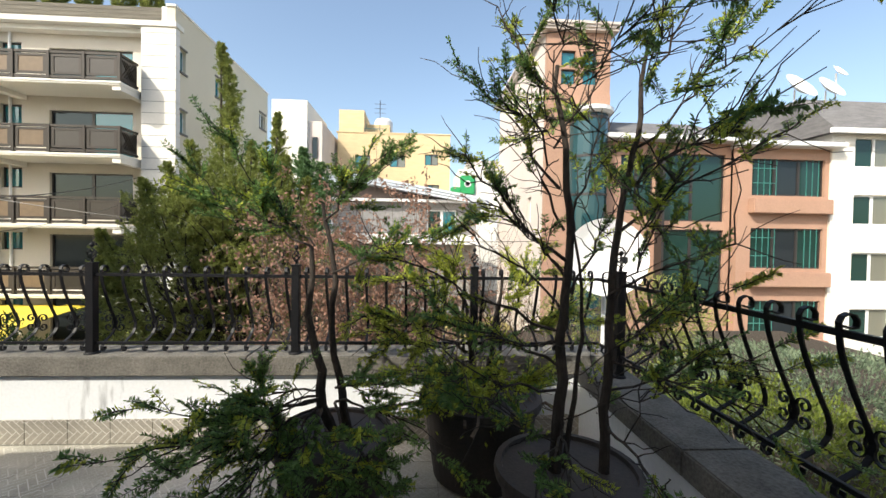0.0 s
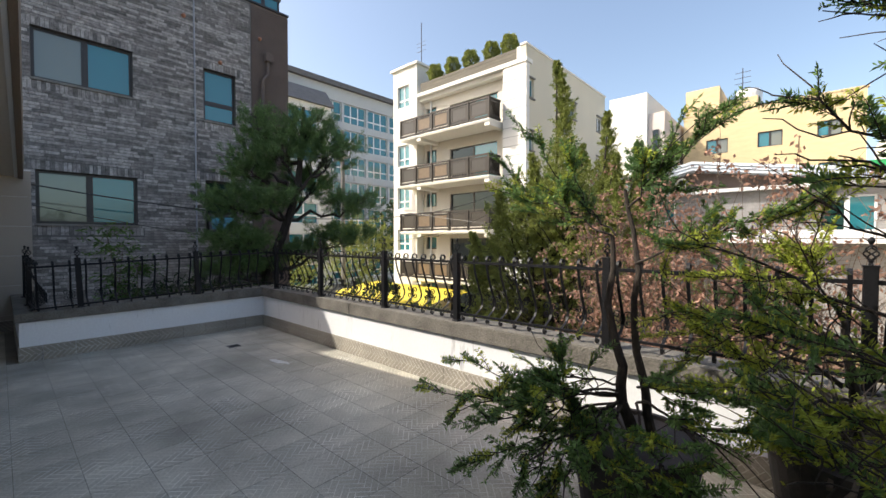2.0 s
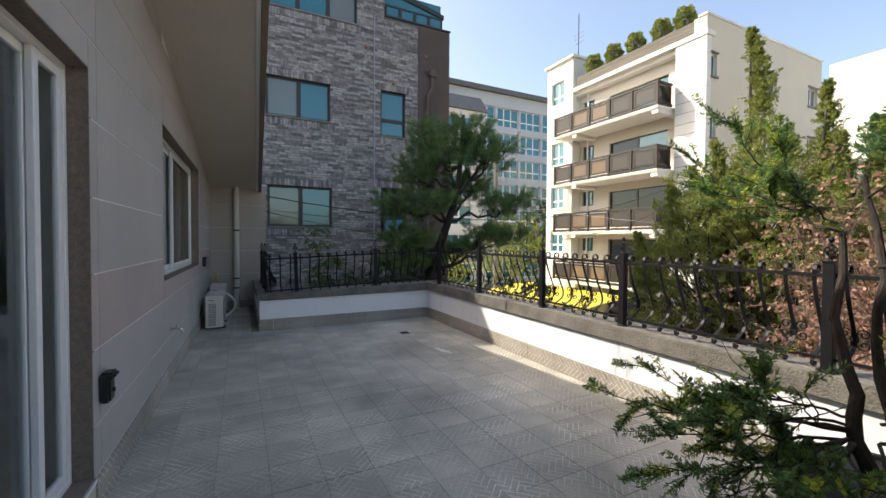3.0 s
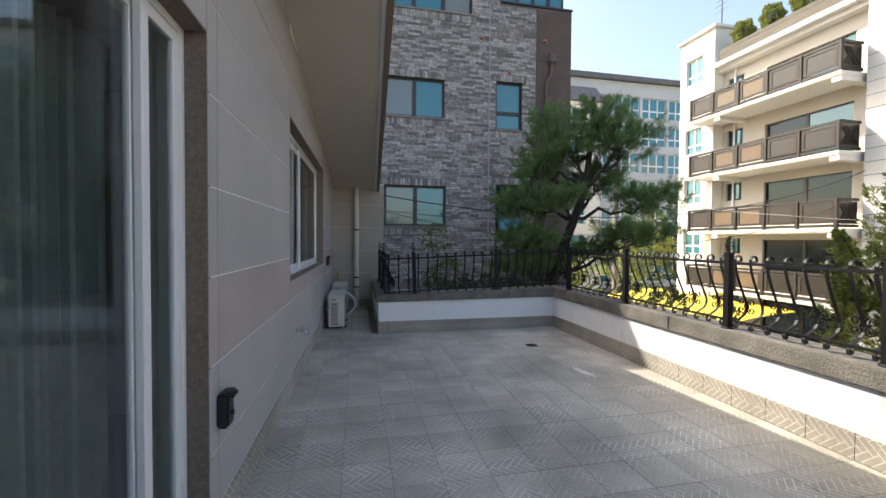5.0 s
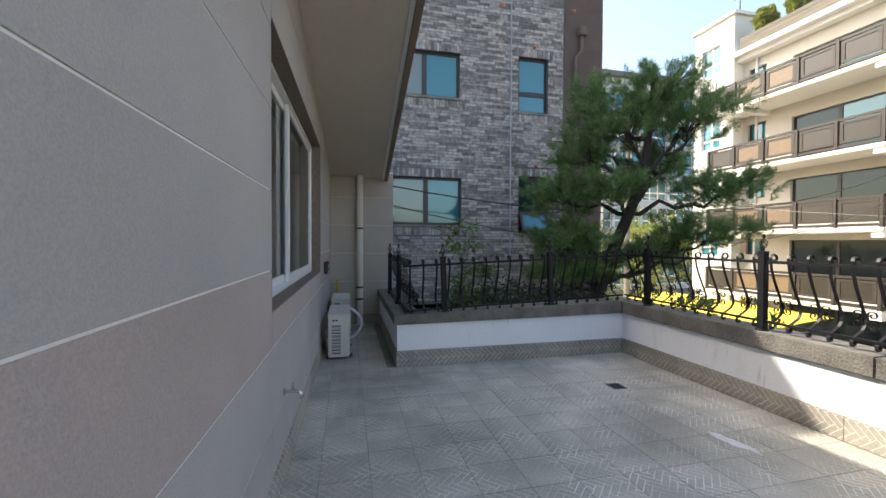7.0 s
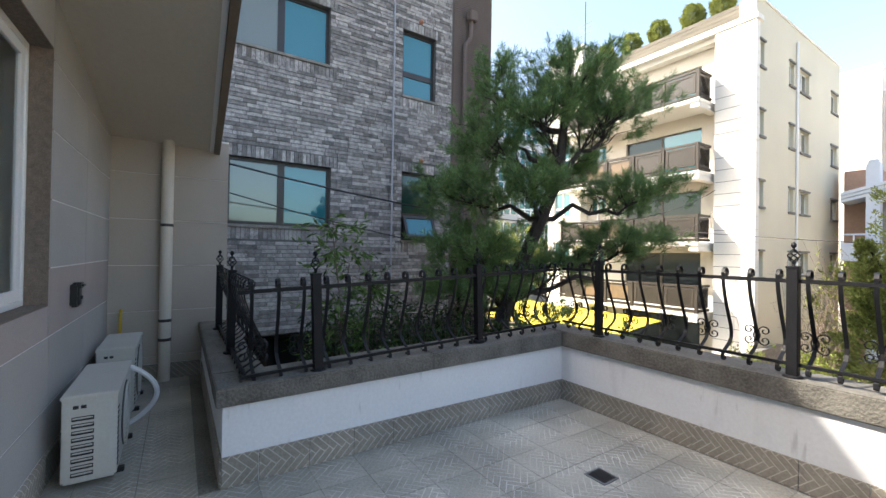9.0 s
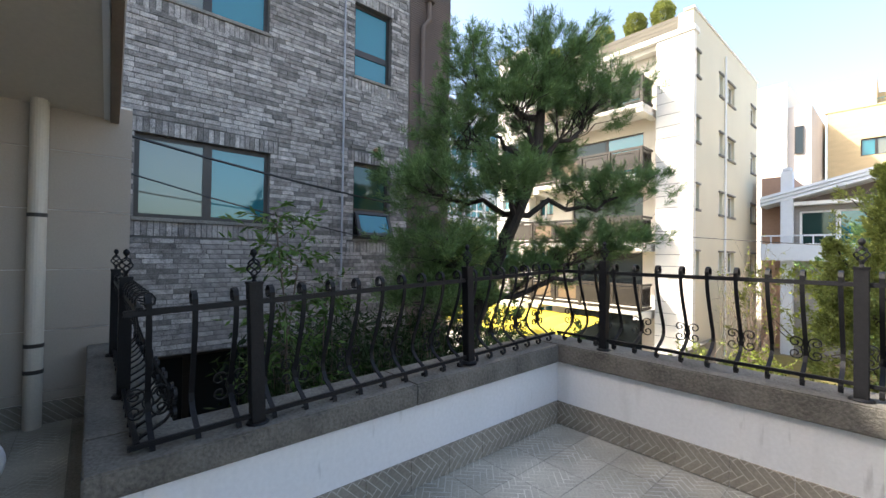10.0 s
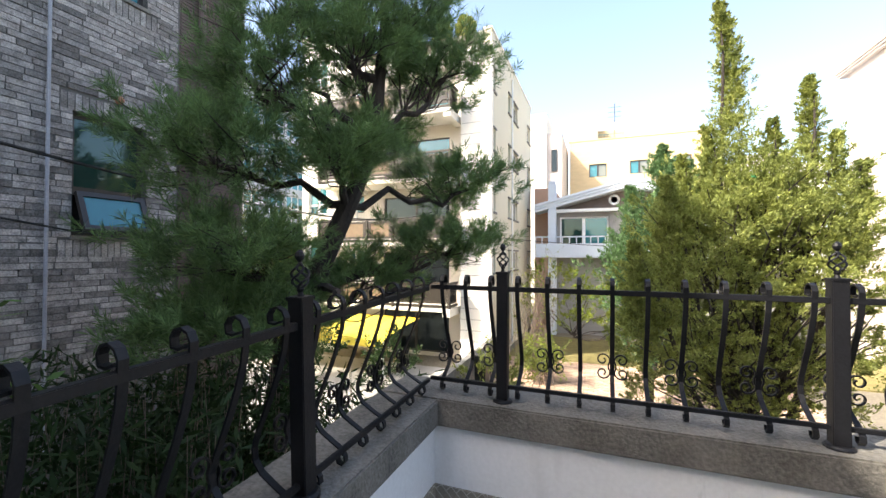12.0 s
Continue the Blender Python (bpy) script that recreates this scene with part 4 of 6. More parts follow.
for t in (8.62, 5.80, 3.03, 0.28):
    bal = part("balcony", (lambda b: (box(b, (-18.0, WY - 1.03, t - 1.24), (-11.36, WY + 0.6, t - 1.08), 0.02), b)[1])(bmesh.new()), M["white_wall"], WHITE)
    fl = t - 1.08
    for z, hh in ((t - 0.09, 0.09), (fl + 0.04, 0.10)):
        boxed("rail", (-18.0, WY - 1.04, z), (-11.36, WY - 0.95, z + hh), M["balcony_wood"], bal)
        boxed("rail", (-11.45, WY - 0.95, z), (-11.36, WY - 0.02, z + hh), M["balcony_wood"], bal)
        boxed("rail", (-18.0, WY - 0.95, z), (-17.91, WY - 0.02, z + hh), M["balcony_wood"], bal)
    for k in range(6):
        x = -17.95 + k * 1.308
        boxed("baluster", (x - 0.05, WY - 1.06, fl), (x + 0.05, WY - 0.94, t), M["balcony_wood"], bal)
        if k < 5:
            bm = bmesh.new()
            rect_wall(bm, "y", WY - 1.02, 0.05, x + 0.09, x + 1.22, fl + 0.19, t - 0.13, [(x + 0.20, x + 1.11, fl + 0.28, t - 0.22)])
            part("panel_frame", bm, M["balcony_wood"], bal)
            boxed("panel", (x + 0.20, WY - 1.0, fl + 0.28), (x + 1.11, WY - 0.99, t - 0.22), M["balcony_tan"] if k in (1, 2) else M["balcony_dark"], bal)
    for k in range(7):
        y = WY - 0.9 + k * 0.13
        for s in (1, -1):
            bm = bmesh.new()
            tube(bm, [(-11.40, y - 0.25 * s, fl + 0.25), (-11.40, y + 0.25 * s, t - 0.2)], 0.018, 4)
            if WY - 0.95 < y - 0.26 and y + 0.26 < WY: part("lattice", bm, M["balcony_wood"], bal)
            else: bm.free()
    boxed("side_panel", (-11.43, WY - 0.93, fl + 0.16), (-11.415, WY - 0.03, t - 0.11), M["balcony_dark"], bal)
    for x in (-16.6, -11.7):
        boxed("bracket", (x, WY - 0.98, t - 1.42), (x + 0.32, WY + 0.59, t - 1.244), M["white_wall"], bal)
    boxed("slab_edge", (-18.02, WY - 1.06, t - 1.16), (-11.34, WY - 1.031, t - 1.09), M["white_wall"], bal)
bm = bmesh.new()
tube(bm, [(-18.2, WY + 1, 12.4), (-18.2, WY + 1, 15.4)], 0.025, 6)
for z in (13.6, 13.9, 14.15):
    tube(bm, [(-18.6, WY + 1, z), (-17.8, WY + 1, z)], 0.012, 4)
part("antenna", bm, M["bronze"], WHITE)
bm = bmesh.new()
tube(bm, [(-16.9, WY + 0.53, -3), (-16.9, WY + 0.53, 10)], 0.05, 8)
part("rainwater_pipe", bm, M["pvc"], WHITE)
bm = bmesh.new()
tube(bm, [(WX + 0.05, 22.4 - 1.0, -3), (WX + 0.05, 21.4, 10.5)], 0.045, 8)
part("rainwater_pipe", bm, M["pvc"], WHITE)

# long far apartment block
APT = house("apartment_block", "long white apartment block with teal glazed balconies, far off")
holes = [(15.0 + 3.1 * i + 0.15, 15.0 + 3.1 * i + 2.95, GROUND + 2.75 * j + 0.5, GROUND + 2.75 * j + 2.5) for i in range(9) for j in range(7)]
face(APT, "x", -36.3, 0.3, 14.0, 44.0, GROUND, 17.2, holes, mat("pale_apartment_paint", (0.55, 0.57, 0.57), 0.8, vary=0.04, scale=0.3))
for h in holes:
    facade_window(APT, "x", -36.0, -0.2, *h, M["pvc"], [M["glass_teal"]] * 3, h[2] + 0.75, 0.07)
boxed("roof", (-50, 14.0, 17.2), (-35.6, 44.0, 17.7), M["slate"], APT)
boxed("side_wall", (-50, 14.0, GROUND), (-36.3, 14.4, 17.2), M["pale_stone"], APT)
holes = [(15.4, 19.6, GROUND + 2.8 * j + 0.5, GROUND + 2.8 * j + 2.4) for j in range(6)]
face(APT, "x", -33.3, 0.3, 14.6, 21.0, GROUND, 13.8, holes, M["white_wall"])
for h in holes:
    facade_window(APT, "x", -33.0, -0.2, *h, M["pvc"], [M["glass_dark"], M["glass_teal"], M["glass_teal"]], h[2] + 0.75, 0.08)
boxed("side_wall", (-36.0, 20.7, GROUND), (-33.3, 21.0, 13.8), M["white_wall"], APT)
bm = bmesh.new()
prism(bm, [[(-32.7, y, 13.8), (-34.2, y, 15.6), (-36.0, y, 15.6), (-36.0, y, 13.8)] for y in (14.4, 21.2)])
part("roof", bm, M["slate"], APT)

# yellow brick block far behind
YEL = house("yellow_building", "yellow brick building with a roof garden")
YY = 44.0
yh = [(-6.75, -5.1, 9.3, 10.6), (-2.99, -1.33, 9.4, 10.7), (0.8, 2.24, 9.7, 10.9), (0.9, 2.4, 6.4, 7.6), (-2.9, -1.3, 6.3, 7.5)]
face(YEL, "y", YY, 0.3, -8.6, 3.55, GROUND, 13.0, yh, M["yellow_brick"])
for h in yh:
    facade_window(YEL, "y", YY, 0.15, *h, M["bronze"], [M["glass_teal"], M["glass_cream"]], None, 0.08)
boxed("side_wall", (-8.6, YY + 0.3, GROUND), (-8.3, YY + 14, 13.0), M["yellow_brick"], YEL)
boxed("side_wall", (3.25, YY + 0.3, GROUND), (3.55, YY + 14, 13.0), M["yellow_brick"], YEL)
boxed("tower", (-8.7, YY + 1.2, 12.6), (-5.95, YY + 8, 15.8), M["yellow_brick"], YEL)
boxed("tower", (-5.95, YY + 3.5, 12.6), (-3.3, YY + 8, 14.9), M["yellow_brick"], YEL)
boxed("parapet_top", (-8.75, YY - 0.06, 13.0), (3.65, YY + 0.4, 13.12), M["yellow_brick"], YEL)
boxed("roof", (-8.3, YY + 0.3, 12.4), (3.25, YY + 14, 12.5), M["concrete"], YEL)
boxed("balcony_niche", (-8.62, YY + 1.5, 8.0), (-8.58, YY + 3.0, 11.5), M["bronze"], YEL)
bm = bmesh.new()
tube(bm, [(-4.3, YY + 2, 12.9), (-4.3, YY + 2, 17.2)], 0.04, 5)
for z in (15.8, 16.3, 16.8):
    tube(bm, [(-4.9, YY + 2, z), (-3.7, YY + 2, z)], 0.025, 4)
part("antenna", bm, M["bronze"], YEL)
bm = bmesh.new()
tube(bm, [(-5.9, YY + 0.4, 13.6), (-3.6, YY + 0.4, 13.6)], 0.03, 5)
for k in range(9):
    tube(bm, [(-5.9 + k * 0.29, YY + 0.4, 13.0), (-5.9 + k * 0.29, YY + 0.4, 13.6)], 0.015, 4)
part("roof_rail", bm, M["glass_teal"], YEL)
bm = bmesh.new()
lathe(bm, [(1.1, 0), (1.1, 1.2), (0.9, 1.55), (0.3, 1.7)], 20, (-4.2, YY + 5.5, 14.5))
part("water_tank", bm, M["pvc"], YEL)

# plain white blocks beyond
WB = house("white_building", "plain white rendered building seen between its neighbours")
boxed("wall", (-13.4, 38, GROUND), (-10.2, 46, 14.3), M["white_wall"], WB)
boxed("wall", (-10.2, 38.4, GROUND), (-8.9, 46, 12.5), M["pale_stone"], WB)
facade_window(WB, "y", 38.4, -0.06, -9.8, -9.3, 9.0, 11.0, M["bronze"], [M["glass_dark"]])
SB = house("small_white_building", "small white building with a green rooftop cover")
boxed("wall", (4.0, 38, GROUND), (9.5, 44, 8.3), M["white_wall"], SB)
boxed("roof_room", (5.0, 39, 8.3), (8.0, 43, 9.4), M["pale_stone"], SB, bevel=0.05)
bm = bmesh.new()
box(bm, (4.1, 37.7, 5.9), (5.5, 38.05, 7.7), 0.1)
box(bm, (3.2, 37.7, 5.9), (4.2, 38.05, 6.6), 0.1)
cover = part("green_cover", bm, mat("green_tarpaulin", (0.02, 0.32, 0.10), 0.6), SB)
bm = bmesh.new()
lathe(bm, [(0.32, 0), (0.32, 0.03), (0.22, 0.03), (0.22, 0)], 20)
bm.transform(pose(4.8, 37.69, 6.9, 90))
part("emblem", bm, M["pvc"], cover)

# low house with a white-edged gable
GAB = house("gabled_house", "low grey clapboard house with a white-edged gable roof and balcony")
GY = 25.0
gh = [(0.8, 2.7, 1.8, 3.5), (-7.9, -5.2, 1.6, 3.7)]
face(GAB, "y", GY + 0.8, 0.3, -8.3, 4.0, GROUND, 4.1, gh, mat("grey_clapboard", (0.30, 0.29, 0.28), 0.8, vary=0.12, scale=1, stretch=(1, 1, 12)))
for k in range(18):
    z = 1.4 + k * 0.15
    for a, b in ((-8.3, -7.95), (-5.15, 0.75), (2.75, 4.0)):
        boxed("clapboard", (a, GY + 0.77, z), (b, GY + 0.8, z + 0.135), mat("grey_board", (0.33, 0.32, 0.31), 0.8) if k == 0 and a == -8.3 else bpy.data.materials["grey_board"], GAB)
for h in gh:
    facade_window(GAB, "y", GY + 0.8, 0.1, *h, M["pvc"], [M["glass_green"], M["glass_teal"]], None, 0.09)
for k, (dz, dy) in enumerate(((0.0, 0.0), (0.16, -0.05), (0.32, -0.10))):
    bm = bmesh.new()
    prism(bm, [[(x, GY + dy, z + dz), (x, GY + dy, z + dz + 0.14), (x, GY + 9, z + dz + 0.14), (x, GY + 9, z + dz)] for x, z in ((-9.3, 3.95), (-4.25, 5.2), (4.7, 3.75))])
    part("roof", bm, M["blue_white"], GAB)
bm = bmesh.new()
prism(bm, [[(-8.3, GY + 0.85, 4.1), (-4.25, GY + 0.85, 5.15), (4.0, GY + 0.85, 3.9), (4.0, GY + 0.85, 4.0)], [(-8.3, GY + 1.1, 4.1), (-4.25, GY + 1.1, 5.15), (4.0, GY + 1.1, 3.9), (4.0, GY + 1.1, 4.0)]])
part("gable", bm, M["brown_wall"], GAB)
bm = bmesh.new()
lathe(bm, [(0.30, 0), (0.30, 0.06), (0.18, 0.06), (0.18, 0)], 20)
bm.transform(pose(-4.9, GY + 0.84, 4.62, 90))
part("round_vent", bm, M["pvc"], GAB)
boxed("eave_board", (-8.4, GY + 0.3, 3.95), (4.2, GY + 0.8, 4.12), M["pvc"], GAB)
boxed("column", (-8.5, GY + 0.05, GROUND), (-8.05, GY + 0.5, 5.6), M["blue_white"], GAB, bevel=0.02)
boxed("chimney_cap", (-8.45, GY + 0.1, 5.6), (-8.1, GY + 0.45, 5.8), M["blue_white"], GAB, bevel=0.04)
boxed("balcony", (-9.2, GY - 0.4, 1.3), (-5.0, GY - 0.2, 2.1), M["blue_white"], GAB, bevel=0.01)
boxed("balcony_floor", (-9.2, GY - 0.2, 1.3), (4.0, GY + 0.8, 1.42), M["blue_white"], GAB)
boxed("balcony", (-5.0, GY - 0.4, 1.3), (4.0, GY - 0.2, 1.9), M["pvc"], GAB)
for k in range(12):
    boxed("baluster", (-9.2 + k * 0.38, GY - 0.32, 2.1), (-9.15 + k * 0.38, GY - 0.28, 2.45), M["blue_white"], GAB)
boxed("handrail", (-9.2, GY - 0.34, 2.45), (-4.9, GY - 0.26, 2.52), M["blue_white"], GAB)
boxed("side_wall", (-9.5, GY + 1.5, GROUND), (-8.35, GY + 9, 5.6), M["orange_stone"], GAB)
boxed("back_wall", (3.7, GY + 1.1, GROUND), (4.0, GY + 9, 3.9), M["pale_stone"], GAB)

# orange stone house to the north-east
OR = house("orange_building", "orange stone villa with a tower, slate roof and green-tinted bay windows")
OY = 16.0
th = [(6.0, 6.6, 8.75, 9.35), (6.9, 7.5, 8.75, 9.35), (6.0, 6.6, 8.0, 8.6), (6.9, 7.5, 8.0, 8.6)]
face(OR, "y", OY, 0.3, 5.42, 8.05, GROUND, 10.1, th, M["orange_stone"])
for h in th:
    facade_window(OR, "y", OY, 0.1, *h, M["bronze"], [M["glass_teal"]], None, 0.04)
face(OR, "x", 5.42, 0.3, OY + 0.3, 25.7, GROUND, 10.1, [(18, 18.6, 6.6, 7.8), (21, 21.6, 6.6, 7.8), (18, 18.6, 2.4, 3.6), (21, 21.6, 2.4, 3.6)], M["pale_stone"])
for y in (18, 21):
    for z in (6.6, 2.4):
        facade_window(OR, "x", 5.42, 0.12, y, y + 0.6, z, z + 1.2, M["pvc"], [M["glass_green"]], None, 0.05)
for k in range(3):
    boxed("tower_cornice", (5.1 + 0.06 * k, OY - 0.35 + 0.06 * k, 10.1 + 0.1 * (2 - k)), (8.3, 26.2, 10.2 + 0.1 * (2 - k)), M["pale_stone"], OR)
for k in range(28):
    boxed("stone_course", (5.43, OY - 0.012, GROUND + 0.47 * k), (8.07, OY + 0.02, GROUND + 0.47 * k + 0.455), M["orange_stone"], OR) if GROUND + 0.47 * k < 7.2 else None
bm = bmesh.new()
lathe(bm, [(0.75, 0), (0.75, 9.2)], 20, (7.1, OY - 0.2, -2.6))
bay = part("stair_bay", bm, M["glass_bay"], OR)
for k in range(7):
    bm = bmesh.new()
    lathe(bm, [(0.78, 0), (0.78, 0.09)], 20, (7.1, OY - 0.2, -2.6 + k * 1.5))
    part("bay_ring", bm, M["bronze"], bay)
bm = bmesh.new()
lathe(bm, [(0.85, 0), (0.95, 0.1), (0.95, 0.25), (0.3, 0.4)], 20, (7.1, OY - 0.2, 6.6))
part("bay_roof", bm, M["pvc"], bay)
mh = [(10.3, 13.1, 2.5, 5.3), (10.3, 13.1, -0.9, 2.15), (8.6, 10.0, 2.9, 5.2)]
face(OR, "y", OY, 0.3, 8.05, 13.35, GROUND, 5.75, mh, M["orange_stone"])
for h in mh:
    facade_window(OR, "y", OY, 0.1, *h, M["bronze"], [M["glass_green"]] * 2, None, 0.06)
boxed("bay_side", (10.1, OY - 0.5, -1.0), (10.2, OY, 5.5), M["bronze"], OR)
bm = bmesh.new()
prism(bm, [[(x, OY - 0.4, 5.95), (x, OY - 0.4, 6.02), (x, OY + 2.6, 7.3), (x, OY + 5, 5.95)] for x in (7.9, 13.3)])
part("roof", bm, M["slate"], OR)
boxed("eave", (7.6, OY - 0.55, 5.75), (13.4, OY + 0.2, 5.95), M["pvc"], OR, bevel=0.03)
bh = [(13.95, 17.1, 3.6, 5.1), (13.95, 17.1, 0.6, 2.25), (13.95, 17.1, -2.2, -0.75)]
face(OR, "y", OY - 0.4, 0.3, 13.35, 17.3, GROUND, 5.55, bh, M["orange_stone"])
for h in bh:
    w_ = facade_window(OR, "y", OY - 0.4, 0.1, *h, M["bronze"], [M["glass_green"], M["glass_dark"], M["glass_green"]], None, 0.06)
    for k in range(1, 12):
        x = h[0] + (h[1] - h[0]) * k / 12
        if not 4 < k < 9:
            boxed("grille_bar", (x - 0.012, OY - 0.40, h[2]), (x + 0.012, OY - 0.38, h[3]), M["teal_metal"], w_)
    for z in (h[2] + 0.5, h[3] - 0.4):
        boxed("grille_bar", (h[0], OY - 0.41, z), (h[0] + 1.0, OY - 0.385, z + 0.025), M["teal_metal"], w_)
    boxed("planter", (13.8, OY - 0.75, h[2] - 0.75), (17.2, OY - 0.4, h[2] - 0.15), M["orange_stone"], OR, bevel=0.03)
boxed("eave", (13.3, OY - 0.9, 5.55), (17.6, OY + 0.3, 5.75), M["pvc"], OR, bevel=0.03)
bm = bmesh.new()
prism(bm, [[(x, OY - 0.8, 5.75), (x, OY - 0.8, 5.8), (x, OY + 2.6, 6.7), (x, OY + 5, 5.75)] for x in (13.3, 17.5)])
part("roof", bm, M["slate"], OR)
boxed("back_wall", (5.7, 25.7, GROUND), (17.3, 26.0, 5.7), M["pale_stone"], OR)
boxed("back_wall", (17.0, OY, GROUND), (17.3, 26.0, 5.5), M["pale_stone"], OR)
boxed("roof_floor", (5.7, OY + 0.3, 5.4), (17.0, 25.7, 5.5), M["concrete"], OR)
bm = bmesh.new()
tube(bm, [(5.7, OY + 0.5, 10.4), (5.7, OY + 0.5, 12.0)], 0.02, 5)
part("antenna", bm, M["pvc"], OR)

CRM = house("cream_building", "cream stone building with a dark mansard roof and rooftop dishes")
CY = 15.5
ch = [(18.3, 20.2, z, z + 1.25) for z in (4.85, 2.45, 0.05, -2.3)]
face(CRM, "y", CY, 0.3, 17.3, 26.0, GROUND, 6.2, ch, M["white_wall"])
for h in ch:
    facade_window(CRM, "y", CY, 0.12, *h, M["pvc"], [M["glass_green"], M["glass_cream"]], None, 0.06)
for k in range(20):
    boxed("stone_course", (17.28, CY - 0.015, GROUND + 0.47 * k), (18.28, CY + 0.02, GROUND + 0.47 * k + 0.455), M["white_wall"], CRM)
bm = bmesh.new()
prism(bm, [[(x, CY - 0.3, 6.2), (x, CY - 0.3, 6.4), (x, CY + 1.2, 8.0), (x, CY + 8, 8.0), (x, CY + 8, 6.2)] for x in (17.0, 26.0)])
part("roof", bm, M["slate"], CRM)
boxed("roof_edge", (16.9, CY - 0.4, 6.15), (26, CY - 0.25, 6.35), M["pvc"], CRM)
boxed("side_wall", (17.3, CY + 0.3, GROUND), (17.6, CY + 8, 6.2), M["white_wall"], CRM)
for x, y, z, r in ((17.2, CY + 1.6, 8.6, 0.75), (18.9, CY + 1.8, 8.7, 0.65), (19.6, CY + 2.0, 9.6, 0.35)):
    bm = bmesh.new()
    lathe(bm, [(0.02, 0.0), (r * 0.5, 0.07 * r), (r, 0.3 * r), (r, 0.32 * r), (r * 0.5, 0.1 * r), (0.02, 0.03)], 24)
    bm.transform(pose(x, y, z, 55, 0, 15))
    d_ = part("dish", bm, M["pvc"], CRM)
    bm = bmesh.new()
    tube(bm, [(x, y + 0.1, 7.9), (x, y + 0.1, z)], 0.04, 6)
    part("mast", bm, M["pvc"], d_)

# ---- ground, street and garden
ground = boxed("ground", (-400, -400, GROUND - 0.3), (400, 400, GROUND), M["ground"])
tagged(ground, "bare earth and garden ground below the terrace", "ground", kind="structure")
tagged(boxed("road", (-40, 8.6, GROUND), (-9.76, 16.2, GROUND + 0.012), M["lane"]), "sunlit pale concrete lane", "road", kind="structure")
pav = tagged(boxed("pavement", (-9.6, 10.0, GROUND), (0.5, 19.0, GROUND + 0.03), M["grout"]), "sunlit brick paving in the neighbour's yard", "paving", kind="structure")
gx, gy = np.meshgrid(np.arange(-9.55, 0.3, 0.31), np.arange(10.05, 18.9, 0.16), indexing="ij")
gx = gx + 0.15 * (np.round((gy - 10.05) / 0.16) % 2)
rng = np.random.default_rng(5)
lo = np.stack([gx.ravel(), gy.ravel(), np.full(gx.size, GROUND + 0.02)], 1)
hi = lo + np.stack([np.full(gx.size, 0.295), np.full(gx.size, 0.145), 0.03 + 0.012 * rng.random(gx.size)], 1)
tagged(boxes("paving_brick", lo, hi, mat("pink_paving_brick", (0.55, 0.38, 0.27), 0.9, vary=0.15, island=0.25), pav), kind="stuff")
tagged(boxed("lawn_ground", (-9.6, 19.0, GROUND), (6, 24.4, GROUND + 0.05), mat("dry_lawn", (0.24, 0.20, 0.07), 1.0, vary=0.25, scale=3, grain=60, bump=0.6)), "dry yellow-green lawn", "lawn", kind="structure")
tagged(boxed("garden_wall", (-9.75, 10.0, GROUND), (-9.55, 19.0, GROUND + 1.3), M["concrete"]), "weathered concrete garden wall", "wall", kind="structure")
AWN = thing("awning", "bright yellow scalloped shop awning below the balconies", "awning")
for i in range(7):
    x0 = -20.9 + i * 1.14
    bm = bmesh.new()
    prof = [(16.7, -1.32), (15.7, -1.38), (14.6, -1.5), (13.6, -1.68)]
    prism(bm, [[(x, y, z + b) for y, z in prof] + [(x, y, z + b - 0.03) for y, z in reversed(prof)] for x, b in ((x0, 0), (x0 + 0.3, 0.03), (x0 + 0.57, 0.04), (x0 + 0.84, 0.03), (x0 + 1.13, 0))])
    sheet = part("sheet", bm, M["yellow"], AWN)
    boxed("valance", (x0 + 0.02, 13.57, -1.95), (x0 + 1.1, 13.6, -1.68), M["yellow"], AWN, bevel=0.005)
for x in (-20.8, -16.9, -13.0):
    bm = bmesh.new()
    tube(bm, [(x, 13.7, GROUND), (x, 13.7, -1.68)], 0.04, 8)
    part("pole", bm, M["pvc"], AWN)

BIN = thing("wheeled_bin", "black plastic wheeled rubbish bin standing on the paving", "bin", at=(-9.45, 14.15, GROUND + 0.03))
bm = bmesh.new()
prism(bm, [[(-0.24, -0.28, 0.06), (0.24, -0.28, 0.06), (0.24, 0.24, 0.06), (-0.24, 0.24, 0.06)], [(-0.30, -0.36, 1.20), (0.30, -0.36, 1.20), (0.30, 0.32, 1.20), (-0.30, 0.32, 1.20)]])
part("body", bm, M["black"], BIN)
bm = bmesh.new()
prism(bm, [[(-0.33, -0.40, 1.20), (-0.33, 0.36, 1.20), (-0.33, 0.36, 1.25), (-0.33, 0.0, 1.31), (-0.33, -0.40, 1.25)], [(0.33, -0.40, 1.20), (0.33, 0.36, 1.20), (0.33, 0.36, 1.25), (0.33, 0.0, 1.31), (0.33, -0.40, 1.25)]])
part("lid", bm, M["black"], BIN)
for sx in (-0.27, 0.23):
    bm = bmesh.new()
    cylinder(bm, 0.10, (sx, 0.27, 0.10), (sx + 0.05, 0.27, 0.10), 16)
    part("wheel", bm, M["black"], BIN)
bm = bmesh.new()
for sx in (-0.2, 0.2):
    box(bm, (sx - 0.03, -0.26, 0.0), (sx + 0.03, -0.18, 0.07))
part("foot", bm, M["black"], BIN)

